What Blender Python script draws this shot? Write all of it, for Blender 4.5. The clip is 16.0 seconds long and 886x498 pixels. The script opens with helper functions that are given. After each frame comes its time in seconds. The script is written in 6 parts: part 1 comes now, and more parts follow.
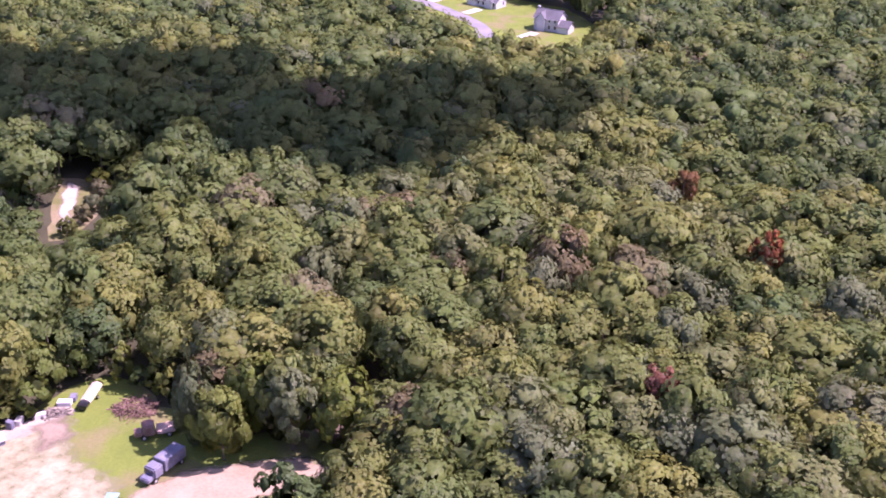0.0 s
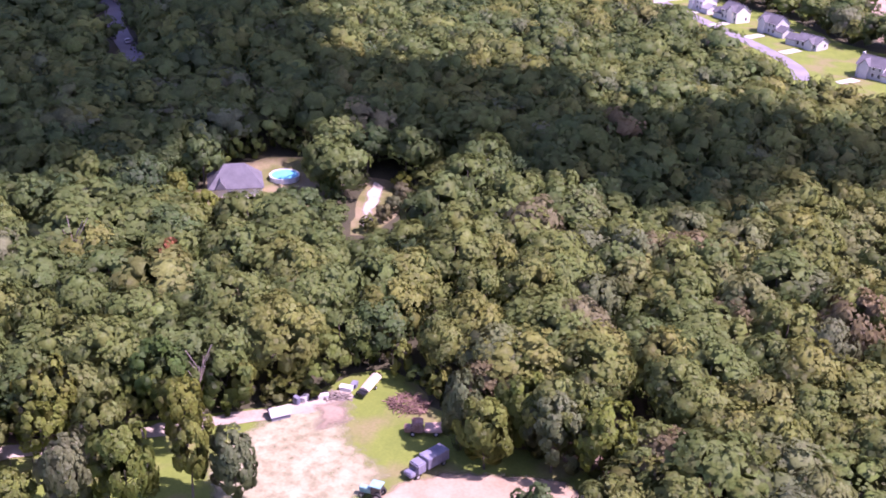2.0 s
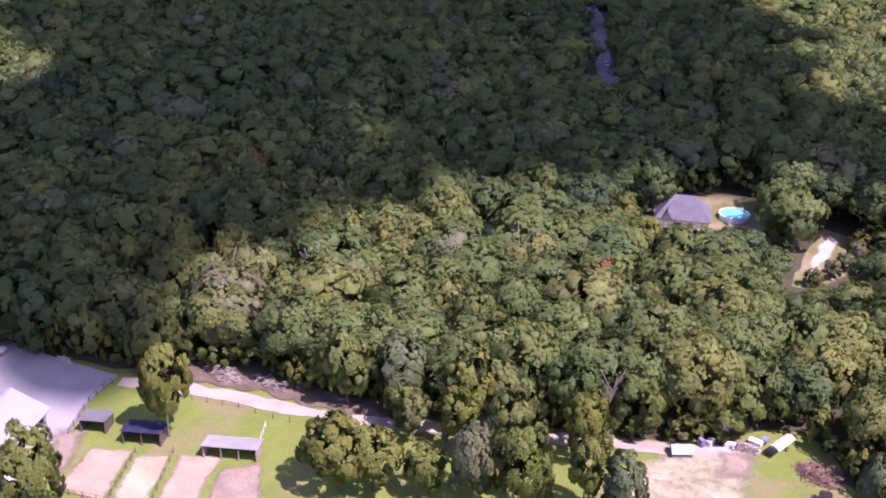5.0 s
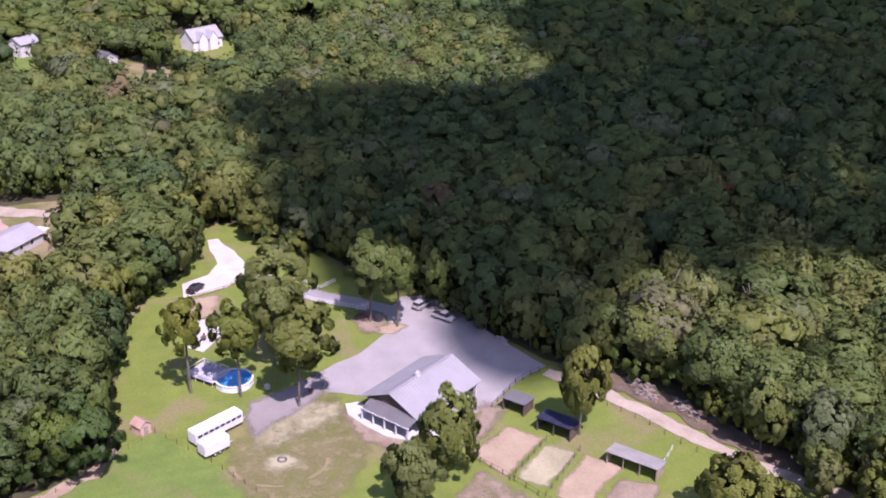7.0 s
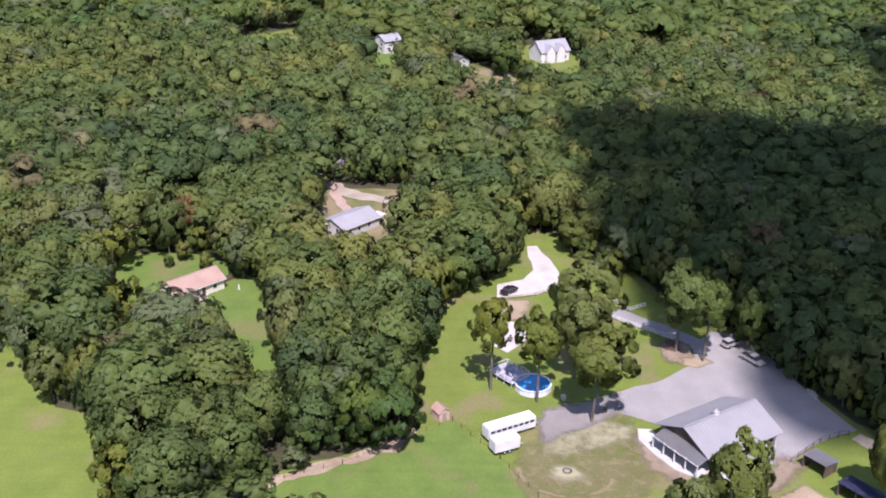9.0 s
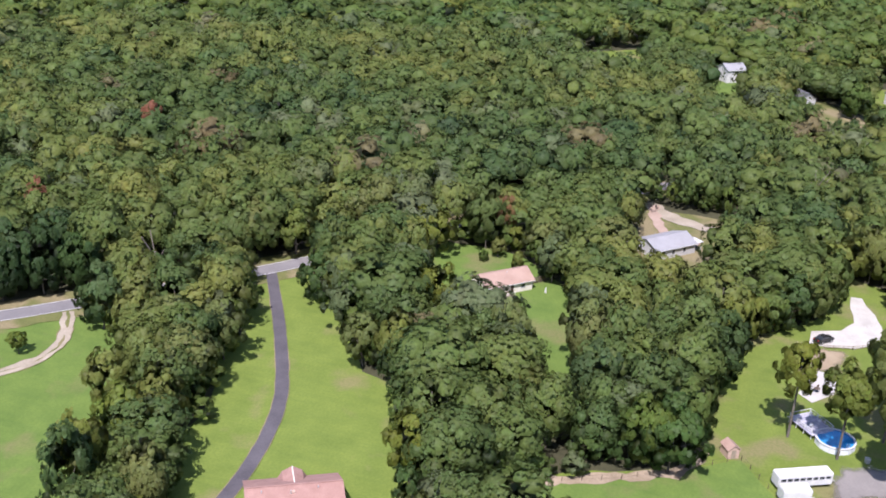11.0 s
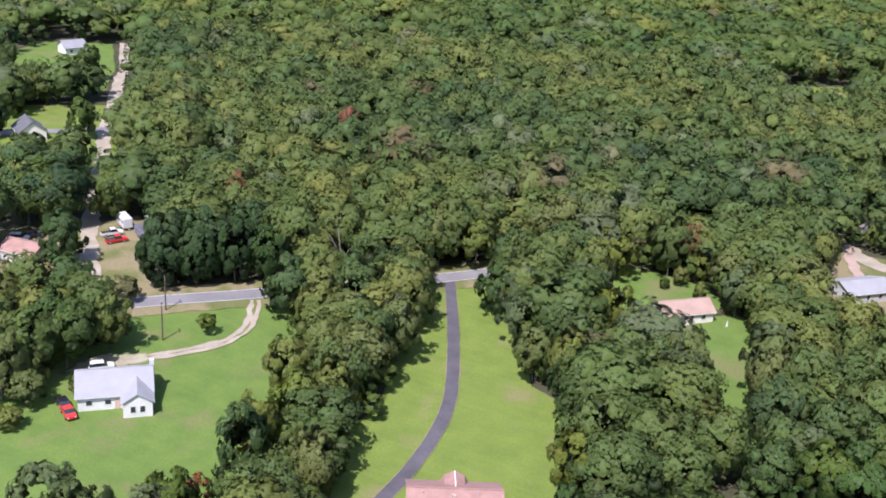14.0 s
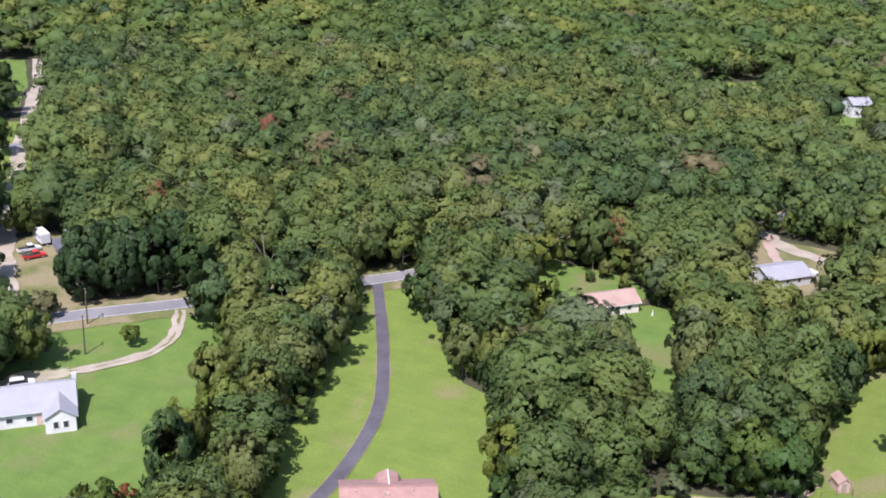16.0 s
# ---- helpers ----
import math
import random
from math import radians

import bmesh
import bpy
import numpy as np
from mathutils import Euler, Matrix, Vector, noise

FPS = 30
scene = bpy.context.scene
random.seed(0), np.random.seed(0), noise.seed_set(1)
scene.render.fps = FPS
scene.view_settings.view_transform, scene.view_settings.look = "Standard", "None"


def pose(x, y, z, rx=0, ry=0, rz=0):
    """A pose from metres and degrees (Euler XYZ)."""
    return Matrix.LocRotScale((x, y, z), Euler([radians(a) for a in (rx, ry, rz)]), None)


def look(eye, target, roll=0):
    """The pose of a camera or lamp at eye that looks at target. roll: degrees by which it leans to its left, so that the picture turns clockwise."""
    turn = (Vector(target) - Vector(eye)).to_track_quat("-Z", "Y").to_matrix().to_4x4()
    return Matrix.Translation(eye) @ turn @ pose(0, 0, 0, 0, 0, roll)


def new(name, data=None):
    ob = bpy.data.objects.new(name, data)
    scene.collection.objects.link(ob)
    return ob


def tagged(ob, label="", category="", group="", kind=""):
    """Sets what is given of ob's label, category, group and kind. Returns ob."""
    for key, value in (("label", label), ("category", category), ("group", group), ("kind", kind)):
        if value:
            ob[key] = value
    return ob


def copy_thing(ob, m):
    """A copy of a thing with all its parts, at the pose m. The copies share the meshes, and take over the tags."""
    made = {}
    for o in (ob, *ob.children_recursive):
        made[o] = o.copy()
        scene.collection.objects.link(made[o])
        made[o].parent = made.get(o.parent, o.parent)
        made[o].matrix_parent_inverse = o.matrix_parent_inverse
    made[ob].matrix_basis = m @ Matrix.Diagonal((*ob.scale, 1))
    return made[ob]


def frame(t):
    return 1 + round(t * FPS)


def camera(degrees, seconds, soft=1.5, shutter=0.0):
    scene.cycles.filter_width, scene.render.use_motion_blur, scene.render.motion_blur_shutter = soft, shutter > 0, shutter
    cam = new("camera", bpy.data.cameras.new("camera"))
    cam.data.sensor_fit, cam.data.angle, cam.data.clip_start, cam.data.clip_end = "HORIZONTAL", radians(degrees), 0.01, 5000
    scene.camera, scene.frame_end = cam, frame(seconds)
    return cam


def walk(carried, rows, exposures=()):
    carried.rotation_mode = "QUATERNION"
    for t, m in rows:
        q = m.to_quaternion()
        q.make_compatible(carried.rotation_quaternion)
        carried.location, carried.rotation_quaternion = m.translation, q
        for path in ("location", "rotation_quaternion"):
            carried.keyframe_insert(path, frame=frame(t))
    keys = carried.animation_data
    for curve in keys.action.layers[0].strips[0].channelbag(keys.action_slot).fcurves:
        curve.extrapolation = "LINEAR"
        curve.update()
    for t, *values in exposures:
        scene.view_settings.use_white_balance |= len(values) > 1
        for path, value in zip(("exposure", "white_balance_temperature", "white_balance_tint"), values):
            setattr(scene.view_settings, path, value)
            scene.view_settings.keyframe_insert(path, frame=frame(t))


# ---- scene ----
cam = camera(45.6, 16.0, soft=1.85)

# ---- the flight: seconds, place, heading, tilt, roll ----
FLIGHT = [
    (0.0, -0.00, -0.00, 100.00, -2.63, -26.41, 1.45), (0.5, -0.01, -0.49, 100.59, 2.04, -26.28, 1.46),
    (1.0, -0.17, -1.12, 101.12, 6.03, -26.13, 1.57), (1.5, -0.50, -1.45, 101.56, 10.01, -25.96, 1.72),
    (2.0, -1.18, -1.56, 102.01, 14.07, -25.77, 1.88), (2.5, -1.75, -1.78, 102.44, 17.87, -25.68, 2.09),
    (3.0, -1.79, -1.63, 102.72, 23.66, -25.60, 2.33), (3.5, -1.62, -1.35, 102.82, 28.15, -25.55, 2.32),
    (3.7, -1.40, -1.28, 102.85, 30.68, -25.55, 2.36), (5.8, 3.04, -1.68, 103.29, 48.46, -24.23, -0.23),
    (6.0, 3.36, -1.72, 103.41, 51.62, -24.17, -0.08), (6.5, 3.98, -1.79, 103.90, 60.10, -24.11, 0.55),
    (7.0, 4.46, -1.88, 104.34, 67.21, -24.08, 0.89), (7.5, 5.24, -2.11, 104.94, 72.23, -24.04, 1.12),
    (8.0, 5.74, -2.39, 105.49, 78.52, -23.94, 1.37), (8.5, 5.98, -2.63, 105.50, 82.30, -23.85, 1.61),
    (9.0, 6.25, -2.85, 105.29, 85.74, -23.61, 1.96), (9.5, 6.93, -3.00, 105.14, 89.70, -23.52, 2.32),
    (10.0, 7.69, -3.11, 104.90, 94.95, -23.50, 2.80), (10.2, 7.88, -3.12, 104.71, 97.10, -23.45, 2.99),
    (12.3, 9.18, -2.92, 101.86, 111.03, -22.94, 3.99), (12.5, 9.27, -3.00, 101.70, 111.92, -22.93, 4.08),
    (13.0, 9.40, -3.38, 101.55, 114.02, -22.83, 4.35), (13.5, 9.41, -3.60, 101.57, 115.00, -22.77, 4.43),
    (14.0, 9.28, -3.37, 101.65, 114.44, -22.55, 4.38), (14.5, 9.15, -2.91, 101.60, 112.10, -22.19, 4.02),
    (15.0, 9.19, -2.48, 101.25, 111.17, -21.96, 3.80), (15.5, 9.28, -2.18, 100.53, 110.72, -21.81, 3.63),
    (16.0, 9.35, -1.91, 99.56, 110.46, -21.73, 3.55),
]


def flight_pose(x, y, z, heading, tilt, roll):
    h, p = radians(heading), radians(tilt)
    ahead = Vector((-math.sin(h) * math.cos(p), math.cos(h) * math.cos(p), math.sin(p)))
    eye = Vector((x, y, z))
    return look(eye, eye + ahead * 100, roll)


EXPOSURES = [(0.0, 1.57, 6130, 70), (3.7, 1.62, 6020, 70), (6.5, 1.04, 6080, 51), (8.0, 0.94, 6150, 40), (9.5, 0.90, 6150, 27), (12.5, 0.96, 6000, 22), (16.0, 0.97, 5930, 22)]
walk(cam, [(row[0], flight_pose(*row[1:])) for row in FLIGHT], EXPOSURES)

# ---- sky and sun ----
SUN_UP, SUN_AZ = 57.0, 0.0
world = bpy.data.worlds.new("sky")
scene.world = world
world.use_nodes = True
sky = world.node_tree.nodes.new("ShaderNodeTexSky")
sky.sky_type, sky.sun_disc = "NISHITA", False
sky.sun_elevation, sky.sun_rotation = radians(SUN_UP), radians(90 - SUN_AZ)
back = world.node_tree.nodes["Background"]
back.inputs["Strength"].default_value = 0.121
world.node_tree.links.new(sky.outputs[0], back.inputs["Color"])
sun_data = bpy.data.lights.new("sun", "SUN")
sun_data.energy, sun_data.angle, sun_data.color = 4.1, radians(0.9), (1.0, 0.95, 0.87)
sun = new("sun", sun_data)
TO_SUN = Vector((math.cos(radians(SUN_UP)) * math.cos(radians(SUN_AZ)), math.cos(radians(SUN_UP)) * math.sin(radians(SUN_AZ)), math.sin(radians(SUN_UP))))
sun.matrix_world = look(TO_SUN * 400, (0, 0, 0))


# ---- materials ----
def shader(name):
    m = bpy.data.materials.new(name)
    m.use_nodes = True
    n, l = m.node_tree.nodes, m.node_tree.links
    return m, n, l, n["Principled BSDF"]


def surface(name, low, high, big=3.0, fine=0.15, rough=0.9, metal=0.0, bump=0.0, spread=0.5, obj_var=0.0, spec=0.3, fade=False):
    """Two colours mixed by noise at two scales, sizes in metres."""
    m, n, l, b = shader(name)
    geo = n.new("ShaderNodeNewGeometry")
    facs = []
    for size in (big, fine):
        t = n.new("ShaderNodeTexNoise")
        t.inputs["Scale"].default_value, t.inputs["Detail"].default_value = 1 / size, 5
        l.new(geo.outputs["Position"], t.inputs["Vector"])
        facs.append(t)
    add = n.new("ShaderNodeMath")
    add.operation = "MULTIPLY_ADD"
    l.new(facs[0].outputs[0], add.inputs[0])
    add.inputs[1].default_value = 1.0
    half = n.new("ShaderNodeMath")
    half.operation = "MULTIPLY_ADD"
    l.new(facs[1].outputs[0], half.inputs[0])
    half.inputs[1].default_value, half.inputs[2].default_value = 0.6, -0.3
    l.new(half.outputs[0], add.inputs[2])
    ramp = n.new("ShaderNodeValToRGB")
    ramp.color_ramp.elements[0].position, ramp.color_ramp.elements[1].position = 0.5 - spread / 2, 0.5 + spread / 2
    ramp.color_ramp.elements[0].color, ramp.color_ramp.elements[1].color = (*low, 1), (*high, 1)
    l.new(add.outputs[0], ramp.inputs[0])
    out = ramp.outputs[0]
    if obj_var:
        info, mul = n.new("ShaderNodeObjectInfo"), n.new("ShaderNodeHueSaturation")
        v = n.new("ShaderNodeMapRange")
        v.inputs["To Min"].default_value, v.inputs["To Max"].default_value = 1 - obj_var, 1 + obj_var
        l.new(info.outputs["Random"], v.inputs["Value"])
        l.new(v.outputs[0], mul.inputs["Value"])
        l.new(out, mul.inputs["Color"])
        out = mul.outputs[0]
    l.new(out, b.inputs["Base Color"])
    b.inputs["Roughness"].default_value, b.inputs["Metallic"].default_value = rough, metal
    b.inputs["Specular IOR Level"].default_value = spec
    if bump:
        bp = n.new("ShaderNodeBump")
        bp.inputs["Strength"].default_value, bp.inputs["Distance"].default_value = bump, fine
        l.new(facs[1].outputs[0], bp.inputs["Height"])
        l.new(bp.outputs[0], b.inputs["Normal"])
    if fade:
        at, rag = n.new("ShaderNodeAttribute"), n.new("ShaderNodeTexNoise")
        at.attribute_name = "cover"
        rag.inputs["Scale"].default_value, rag.inputs["Detail"].default_value = 0.55, 6
        l.new(geo.outputs["Position"], rag.inputs["Vector"])
        sm = n.new("ShaderNodeMath")
        sm.operation = "ADD"
        l.new(at.outputs["Fac"], sm.inputs[0])
        l.new(rag.outputs[0], sm.inputs[1])
        mr = n.new("ShaderNodeMapRange")
        mr.inputs["From Min"].default_value, mr.inputs["From Max"].default_value = 0.62, 1.22
        l.new(sm.outputs[0], mr.inputs["Value"])
        l.new(mr.outputs[0], b.inputs["Alpha"])
    return m


def lawn(name, low, high, dry, amount):
    """Mown grass with dry patches and mowing streaks."""
    m, n, l, b = shader(name)
    geo = n.new("ShaderNodeNewGeometry")

    def ns(size, detail=5, stretch=None):
        t = n.new("ShaderNodeTexNoise")
        t.inputs["Scale"].default_value, t.inputs["Detail"].default_value = 1 / size, detail
        src = geo.outputs["Position"]
        if stretch:
            mp = n.new("ShaderNodeMapping")
            mp.inputs["Rotation"].default_value, mp.inputs["Scale"].default_value = (0, 0, stretch[0]), stretch[1]
            l.new(src, mp.inputs["Vector"])
            src = mp.outputs[0]
        l.new(src, t.inputs["Vector"])
        return t.outputs[0]

    def ramp(src, a, c, pa, pb):
        r = n.new("ShaderNodeValToRGB")
        r.color_ramp.elements[0].position, r.color_ramp.elements[1].position = pa, pb
        r.color_ramp.elements[0].color, r.color_ramp.elements[1].color = a, c
        l.new(src, r.inputs[0])
        return r.outputs[0]

    def mix(f, a, c):
        x = n.new("ShaderNodeMix")
        x.data_type = "RGBA"
        l.new(f, x.inputs[0])
        l.new(a, x.inputs[6])
        if isinstance(c, tuple):
            x.inputs[7].default_value = c
        else:
            l.new(c, x.inputs[7])
        return x.outputs[2]

    base = ramp(ns(5.0), (*low, 1), (*high, 1), 0.3, 0.7)
    streak = ramp(ns(1.4, 3, (radians(-27), (1, 0.06, 1))), (0, 0, 0, 1), (0.2, 0.2, 0.2, 1), 0.38, 0.68)
    base = mix(streak, base, (high[0] * 1.25, high[1] * 1.2, high[2], 1))
    dryness = ramp(ns(11.0, 6), (0, 0, 0, 1), (0.85, 0.85, 0.85, 1), 0.62 - amount, 0.75 - amount)
    base = mix(dryness, base, (*dry, 1))
    fine = ramp(ns(0.5), (0.0, 0.0, 0.0, 1), (0.4, 0.4, 0.4, 1), 0.35, 0.7)
    base = mix(fine, base, (low[0] * 0.7, low[1] * 0.75, low[2] * 0.7, 1))
    l.new(base, b.inputs["Base Color"])
    b.inputs["Roughness"].default_value = 0.95
    b.inputs["Specular IOR Level"].default_value = 0.1
    return m


def foliage(name, stops, translucent=0.3, cut=0.0, grain=3.6, speckle=1.1):
    """Leaves: hue by each tree's own tint, with light and dark sprays. cut: share of a spray that is open between its leaves."""
    m, n, l, b = shader(name)
    n.remove(b)
    at = n.new("ShaderNodeAttribute")
    at.attribute_name = "tint"
    geo, info = n.new("ShaderNodeNewGeometry"), n.new("ShaderNodeObjectInfo")
    ramp = n.new("ShaderNodeValToRGB")
    els = ramp.color_ramp.elements
    while len(els) < len(stops):
        els.new(0.5)
    for e, (p, c) in zip(els, stops):
        e.position, e.color = p, (*c, 1)
    l.new(at.outputs["Fac"], ramp.inputs[0])

    def mottle(scale, detail, rough=0.55):
        t = n.new("ShaderNodeTexNoise")
        t.inputs["Scale"].default_value, t.inputs["Detail"].default_value, t.inputs["Roughness"].default_value = scale, detail, rough
        l.new(geo.outputs["Position"], t.inputs["Vector"])
        return t.outputs[0]

    def sums(a, k, c):
        x = n.new("ShaderNodeMath")
        x.operation = "MULTIPLY_ADD"
        l.new(a, x.inputs[0])
        x.inputs[1].default_value = k
        if isinstance(c, float):
            x.inputs[2].default_value = c
        else:
            l.new(c, x.inputs[2])
        return x.outputs[0]

    fine = mottle(grain, 3, 0.65)
    light = sums(geo.outputs["Random Per Island"], 0.2, sums(mottle(0.7, 2), 0.5, sums(fine, speckle, 0.63 - speckle / 2)))
    hue = n.new("ShaderNodeHueSaturation")
    l.new(light, hue.inputs["Value"])
    warm = n.new("ShaderNodeMapRange")
    warm.inputs["To Min"].default_value, warm.inputs["To Max"].default_value = 0.488, 0.512
    l.new(geo.outputs["Random Per Island"], warm.inputs["Value"])
    l.new(warm.outputs[0], hue.inputs["Hue"])
    sat = n.new("ShaderNodeMapRange")
    sat.inputs["To Min"].default_value, sat.inputs["To Max"].default_value = 0.9, 1.1
    l.new(info.outputs["Random"], sat.inputs["Value"])
    l.new(sat.outputs[0], hue.inputs["Saturation"])
    l.new(ramp.outputs[0], hue.inputs["Color"])
    d, t, g = n.new("ShaderNodeBsdfDiffuse"), n.new("ShaderNodeBsdfTranslucent"), n.new("ShaderNodeBsdfGlossy")
    g.inputs["Roughness"].default_value = 0.6
    g.inputs["Color"].default_value = (0.6, 0.62, 0.6, 1)
    l.new(hue.outputs[0], d.inputs["Color"])
    l.new(hue.outputs[0], t.inputs["Color"])
    out_at, world_dir, face, blend = n.new("ShaderNodeAttribute"), n.new("ShaderNodeVectorTransform"), n.new("ShaderNodeVectorMath"), n.new("ShaderNodeVectorMath")
    out_at.attribute_name = "outward"
    world_dir.vector_type, world_dir.convert_from, world_dir.convert_to = "NORMAL", "OBJECT", "WORLD"
    l.new(out_at.outputs["Vector"], world_dir.inputs[0])
    face.operation, blend.operation = "MULTIPLY_ADD", "NORMALIZE"
    l.new(geo.outputs["Normal"], face.inputs[0])
    face.inputs[1].default_value = (0.12, 0.12, 0.12)
    l.new(world_dir.outputs[0], face.inputs[2])
    l.new(face.outputs[0], blend.inputs[0])
    l.new(blend.outputs[0], d.inputs["Normal"])
    l.new(blend.outputs[0], t.inputs["Normal"])
    a, c = n.new("ShaderNodeMixShader"), n.new("ShaderNodeMixShader")
    a.inputs[0].default_value, c.inputs[0].default_value = translucent, 0.018
    l.new(d.outputs[0], a.inputs[1])
    l.new(t.outputs[0], a.inputs[2])
    l.new(a.outputs[0], c.inputs[1])
    l.new(g.outputs[0], c.inputs[2])
    out = c.outputs[0]
    if cut:
        hole, clear, mix = n.new("ShaderNodeMath"), n.new("ShaderNodeBsdfTransparent"), n.new("ShaderNodeMixShader")
        hole.operation = "LESS_THAN"
        leaf, far_out, rim = n.new("ShaderNodeAttribute"), n.new("ShaderNodeVectorMath"), n.new("ShaderNodeMath")
        leaf.attribute_name, far_out.operation, rim.operation = "leaf", "LENGTH", "MAXIMUM"
        l.new(leaf.outputs["Vector"], far_out.inputs[0])
        l.new(far_out.outputs["Value"], rim.inputs[0])
        rim.inputs[1].default_value = 0.3
        l.new(fine, hole.inputs[0])
        l.new(sums(rim.outputs[0], 0.55, cut - 0.165), hole.inputs[1])
        l.new(hole.outputs[0], mix.inputs[0])
        l.new(out, mix.inputs[1])
        l.new(clear.outputs[0], mix.inputs[2])
        out = mix.outputs[0]
    l.new(out, n["Material Output"].inputs["Surface"])
    return m


GREENS = [(0.00, (0.048, 0.086, 0.033)), (0.15, (0.078, 0.132, 0.039)), (0.42, (0.132, 0.182, 0.043)), (0.62, (0.198, 0.220, 0.049)),
          (0.74, (0.135, 0.176, 0.078)), (0.84, (0.175, 0.194, 0.092)), (0.92, (0.205, 0.148, 0.064)), (1.00, (0.30, 0.085, 0.050))]
LEAF = foliage("leaves", GREENS, 0.45, 0.0, 2.2, 1.3)
SPRAY = foliage("leaf_sprays", GREENS, 0.52, 0.42)
BROAD_SPRAY = foliage("broad_leaf_sprays", GREENS, 0.55, 0.43, 2.7, 0.85)
FAR_SPRAY = foliage("distant_leaf_sprays", GREENS, 0.57, 0.42, 1.7, 0.5)
BARK = surface("bark", (0.07, 0.06, 0.05), (0.17, 0.15, 0.125), 2.0, 0.2, 0.95, bump=0.4)
DEADWOOD = surface("dead_wood", (0.12, 0.10, 0.085), (0.25, 0.215, 0.185), 1.0, 0.1, 0.9)
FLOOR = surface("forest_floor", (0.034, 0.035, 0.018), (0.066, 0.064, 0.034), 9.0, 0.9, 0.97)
LITTER = surface("leaf_litter", (0.065, 0.050, 0.034), (0.145, 0.112, 0.080), 3.0, 0.3, 0.97)
GRASS = lawn("lawn", (0.108, 0.150, 0.032), (0.150, 0.194, 0.042), (0.19, 0.165, 0.085), 0.11)
FIELD = lawn("field", (0.090, 0.144, 0.034), (0.124, 0.182, 0.043), (0.165, 0.155, 0.07), 0.08)
LONGLAWN = lawn("long_lawn", (0.112, 0.158, 0.034), (0.156, 0.204, 0.045), (0.20, 0.18, 0.085), 0.05)
DRYGRASS = lawn("dry_grass", (0.10, 0.115, 0.04), (0.15, 0.15, 0.06), (0.25, 0.20, 0.125), 0.2)
SAND = surface("sand", (0.235, 0.20, 0.15), (0.36, 0.315, 0.255), 5.0, 0.5, 0.95)
SOFTSAND = surface("loose_sand", (0.215, 0.202, 0.118), (0.325, 0.310, 0.198), 6.0, 0.5, 0.95, spread=0.4, fade=True)
SOFTDIRT = surface("worn_dirt", (0.165, 0.13, 0.09), (0.265, 0.215, 0.16), 4.0, 0.5, 0.95, fade=True)
SOFTCLAY = surface("worn_clay", (0.235, 0.182, 0.118), (0.325, 0.262, 0.182), 4.0, 0.5, 0.95, fade=True)
SOFTDRY = surface("worn_dry_grass", (0.135, 0.135, 0.052), (0.21, 0.185, 0.098), 4.0, 0.4, 0.95, fade=True)
SOFTGRAVEL = surface("loose_gravel", (0.165, 0.152, 0.145), (0.24, 0.222, 0.21), 7.0, 0.25, 0.95, fade=True)
SOFTPALE = surface("loose_pale_sand", (0.29, 0.26, 0.215), (0.44, 0.40, 0.34), 4.0, 0.4, 0.95, fade=True)
DIRT = surface("dirt", (0.20, 0.155, 0.105), (0.33, 0.265, 0.195), 5.0, 0.5, 0.95)
CLAY = surface("red_clay", (0.27, 0.195, 0.155), (0.37, 0.28, 0.235), 5.0, 0.6, 0.95)
GRAVEL = surface("grey_gravel", (0.215, 0.208, 0.205), (0.295, 0.285, 0.282), 7.0, 0.25, 0.95)
WHITEGRAVEL = surface("pale_gravel", (0.34, 0.325, 0.30), (0.49, 0.47, 0.44), 5.0, 0.3, 0.95)
ASPHALT = surface("asphalt", (0.062, 0.057, 0.066), (0.102, 0.095, 0.106), 5.0, 0.25, 0.9)
OLDASPHALT = surface("worn_asphalt", (0.145, 0.138, 0.145), (0.21, 0.202, 0.208), 6.0, 0.3, 0.9)
CONCRETE = surface("concrete", (0.37, 0.36, 0.345), (0.48, 0.47, 0.455), 2.0, 0.2, 0.85)
WHITE = surface("white_paint", (0.50, 0.50, 0.51), (0.63, 0.63, 0.64), 1.5, 0.2, 0.55)
SIDING = surface("white_siding", (0.56, 0.55, 0.54), (0.68, 0.67, 0.66), 2.0, 0.3, 0.6)
CREAM = surface("cream_siding", (0.62, 0.57, 0.52), (0.74, 0.70, 0.64), 2.0, 0.3, 0.6)
GREYSIDING = surface("grey_siding", (0.40, 0.40, 0.41), (0.49, 0.49, 0.505), 2.0, 0.3, 0.6)
METALROOF = surface("grey_metal_roof", (0.235, 0.235, 0.245), (0.275, 0.275, 0.288), 3.0, 0.3, 0.6, metal=0.1)
GREYROOF = surface("grey_shingles", (0.25, 0.25, 0.268), (0.295, 0.295, 0.315), 2.5, 0.25, 0.9, bump=0.2)
DARKROOF = surface("dark_shingles", (0.080, 0.080, 0.090), (0.125, 0.124, 0.136), 2.5, 0.25, 0.9, bump=0.2)
TANROOF = surface("tan_shingles", (0.285, 0.192, 0.155), (0.365, 0.258, 0.212), 2.5, 0.25, 0.9, bump=0.2)
PINKROOF = surface("faded_red_shingles", (0.25, 0.145, 0.122), (0.335, 0.205, 0.178), 1.6, 0.2, 0.9, bump=0.2)
# near-black colour that stands in for shade inside porch, barn, sheds and beds
PAINTEDSHADE = surface("painted_interior_shade", (0.02, 0.02, 0.02), (0.04, 0.038, 0.035), 1.0, 0.2, 0.9)
GLASS = surface("window_glass", (0.02, 0.025, 0.03), (0.04, 0.045, 0.055), 1.0, 0.3, 0.08, spec=0.6)
WOOD = surface("weathered_wood", (0.20, 0.16, 0.12), (0.34, 0.28, 0.22), 1.5, 0.12, 0.85)
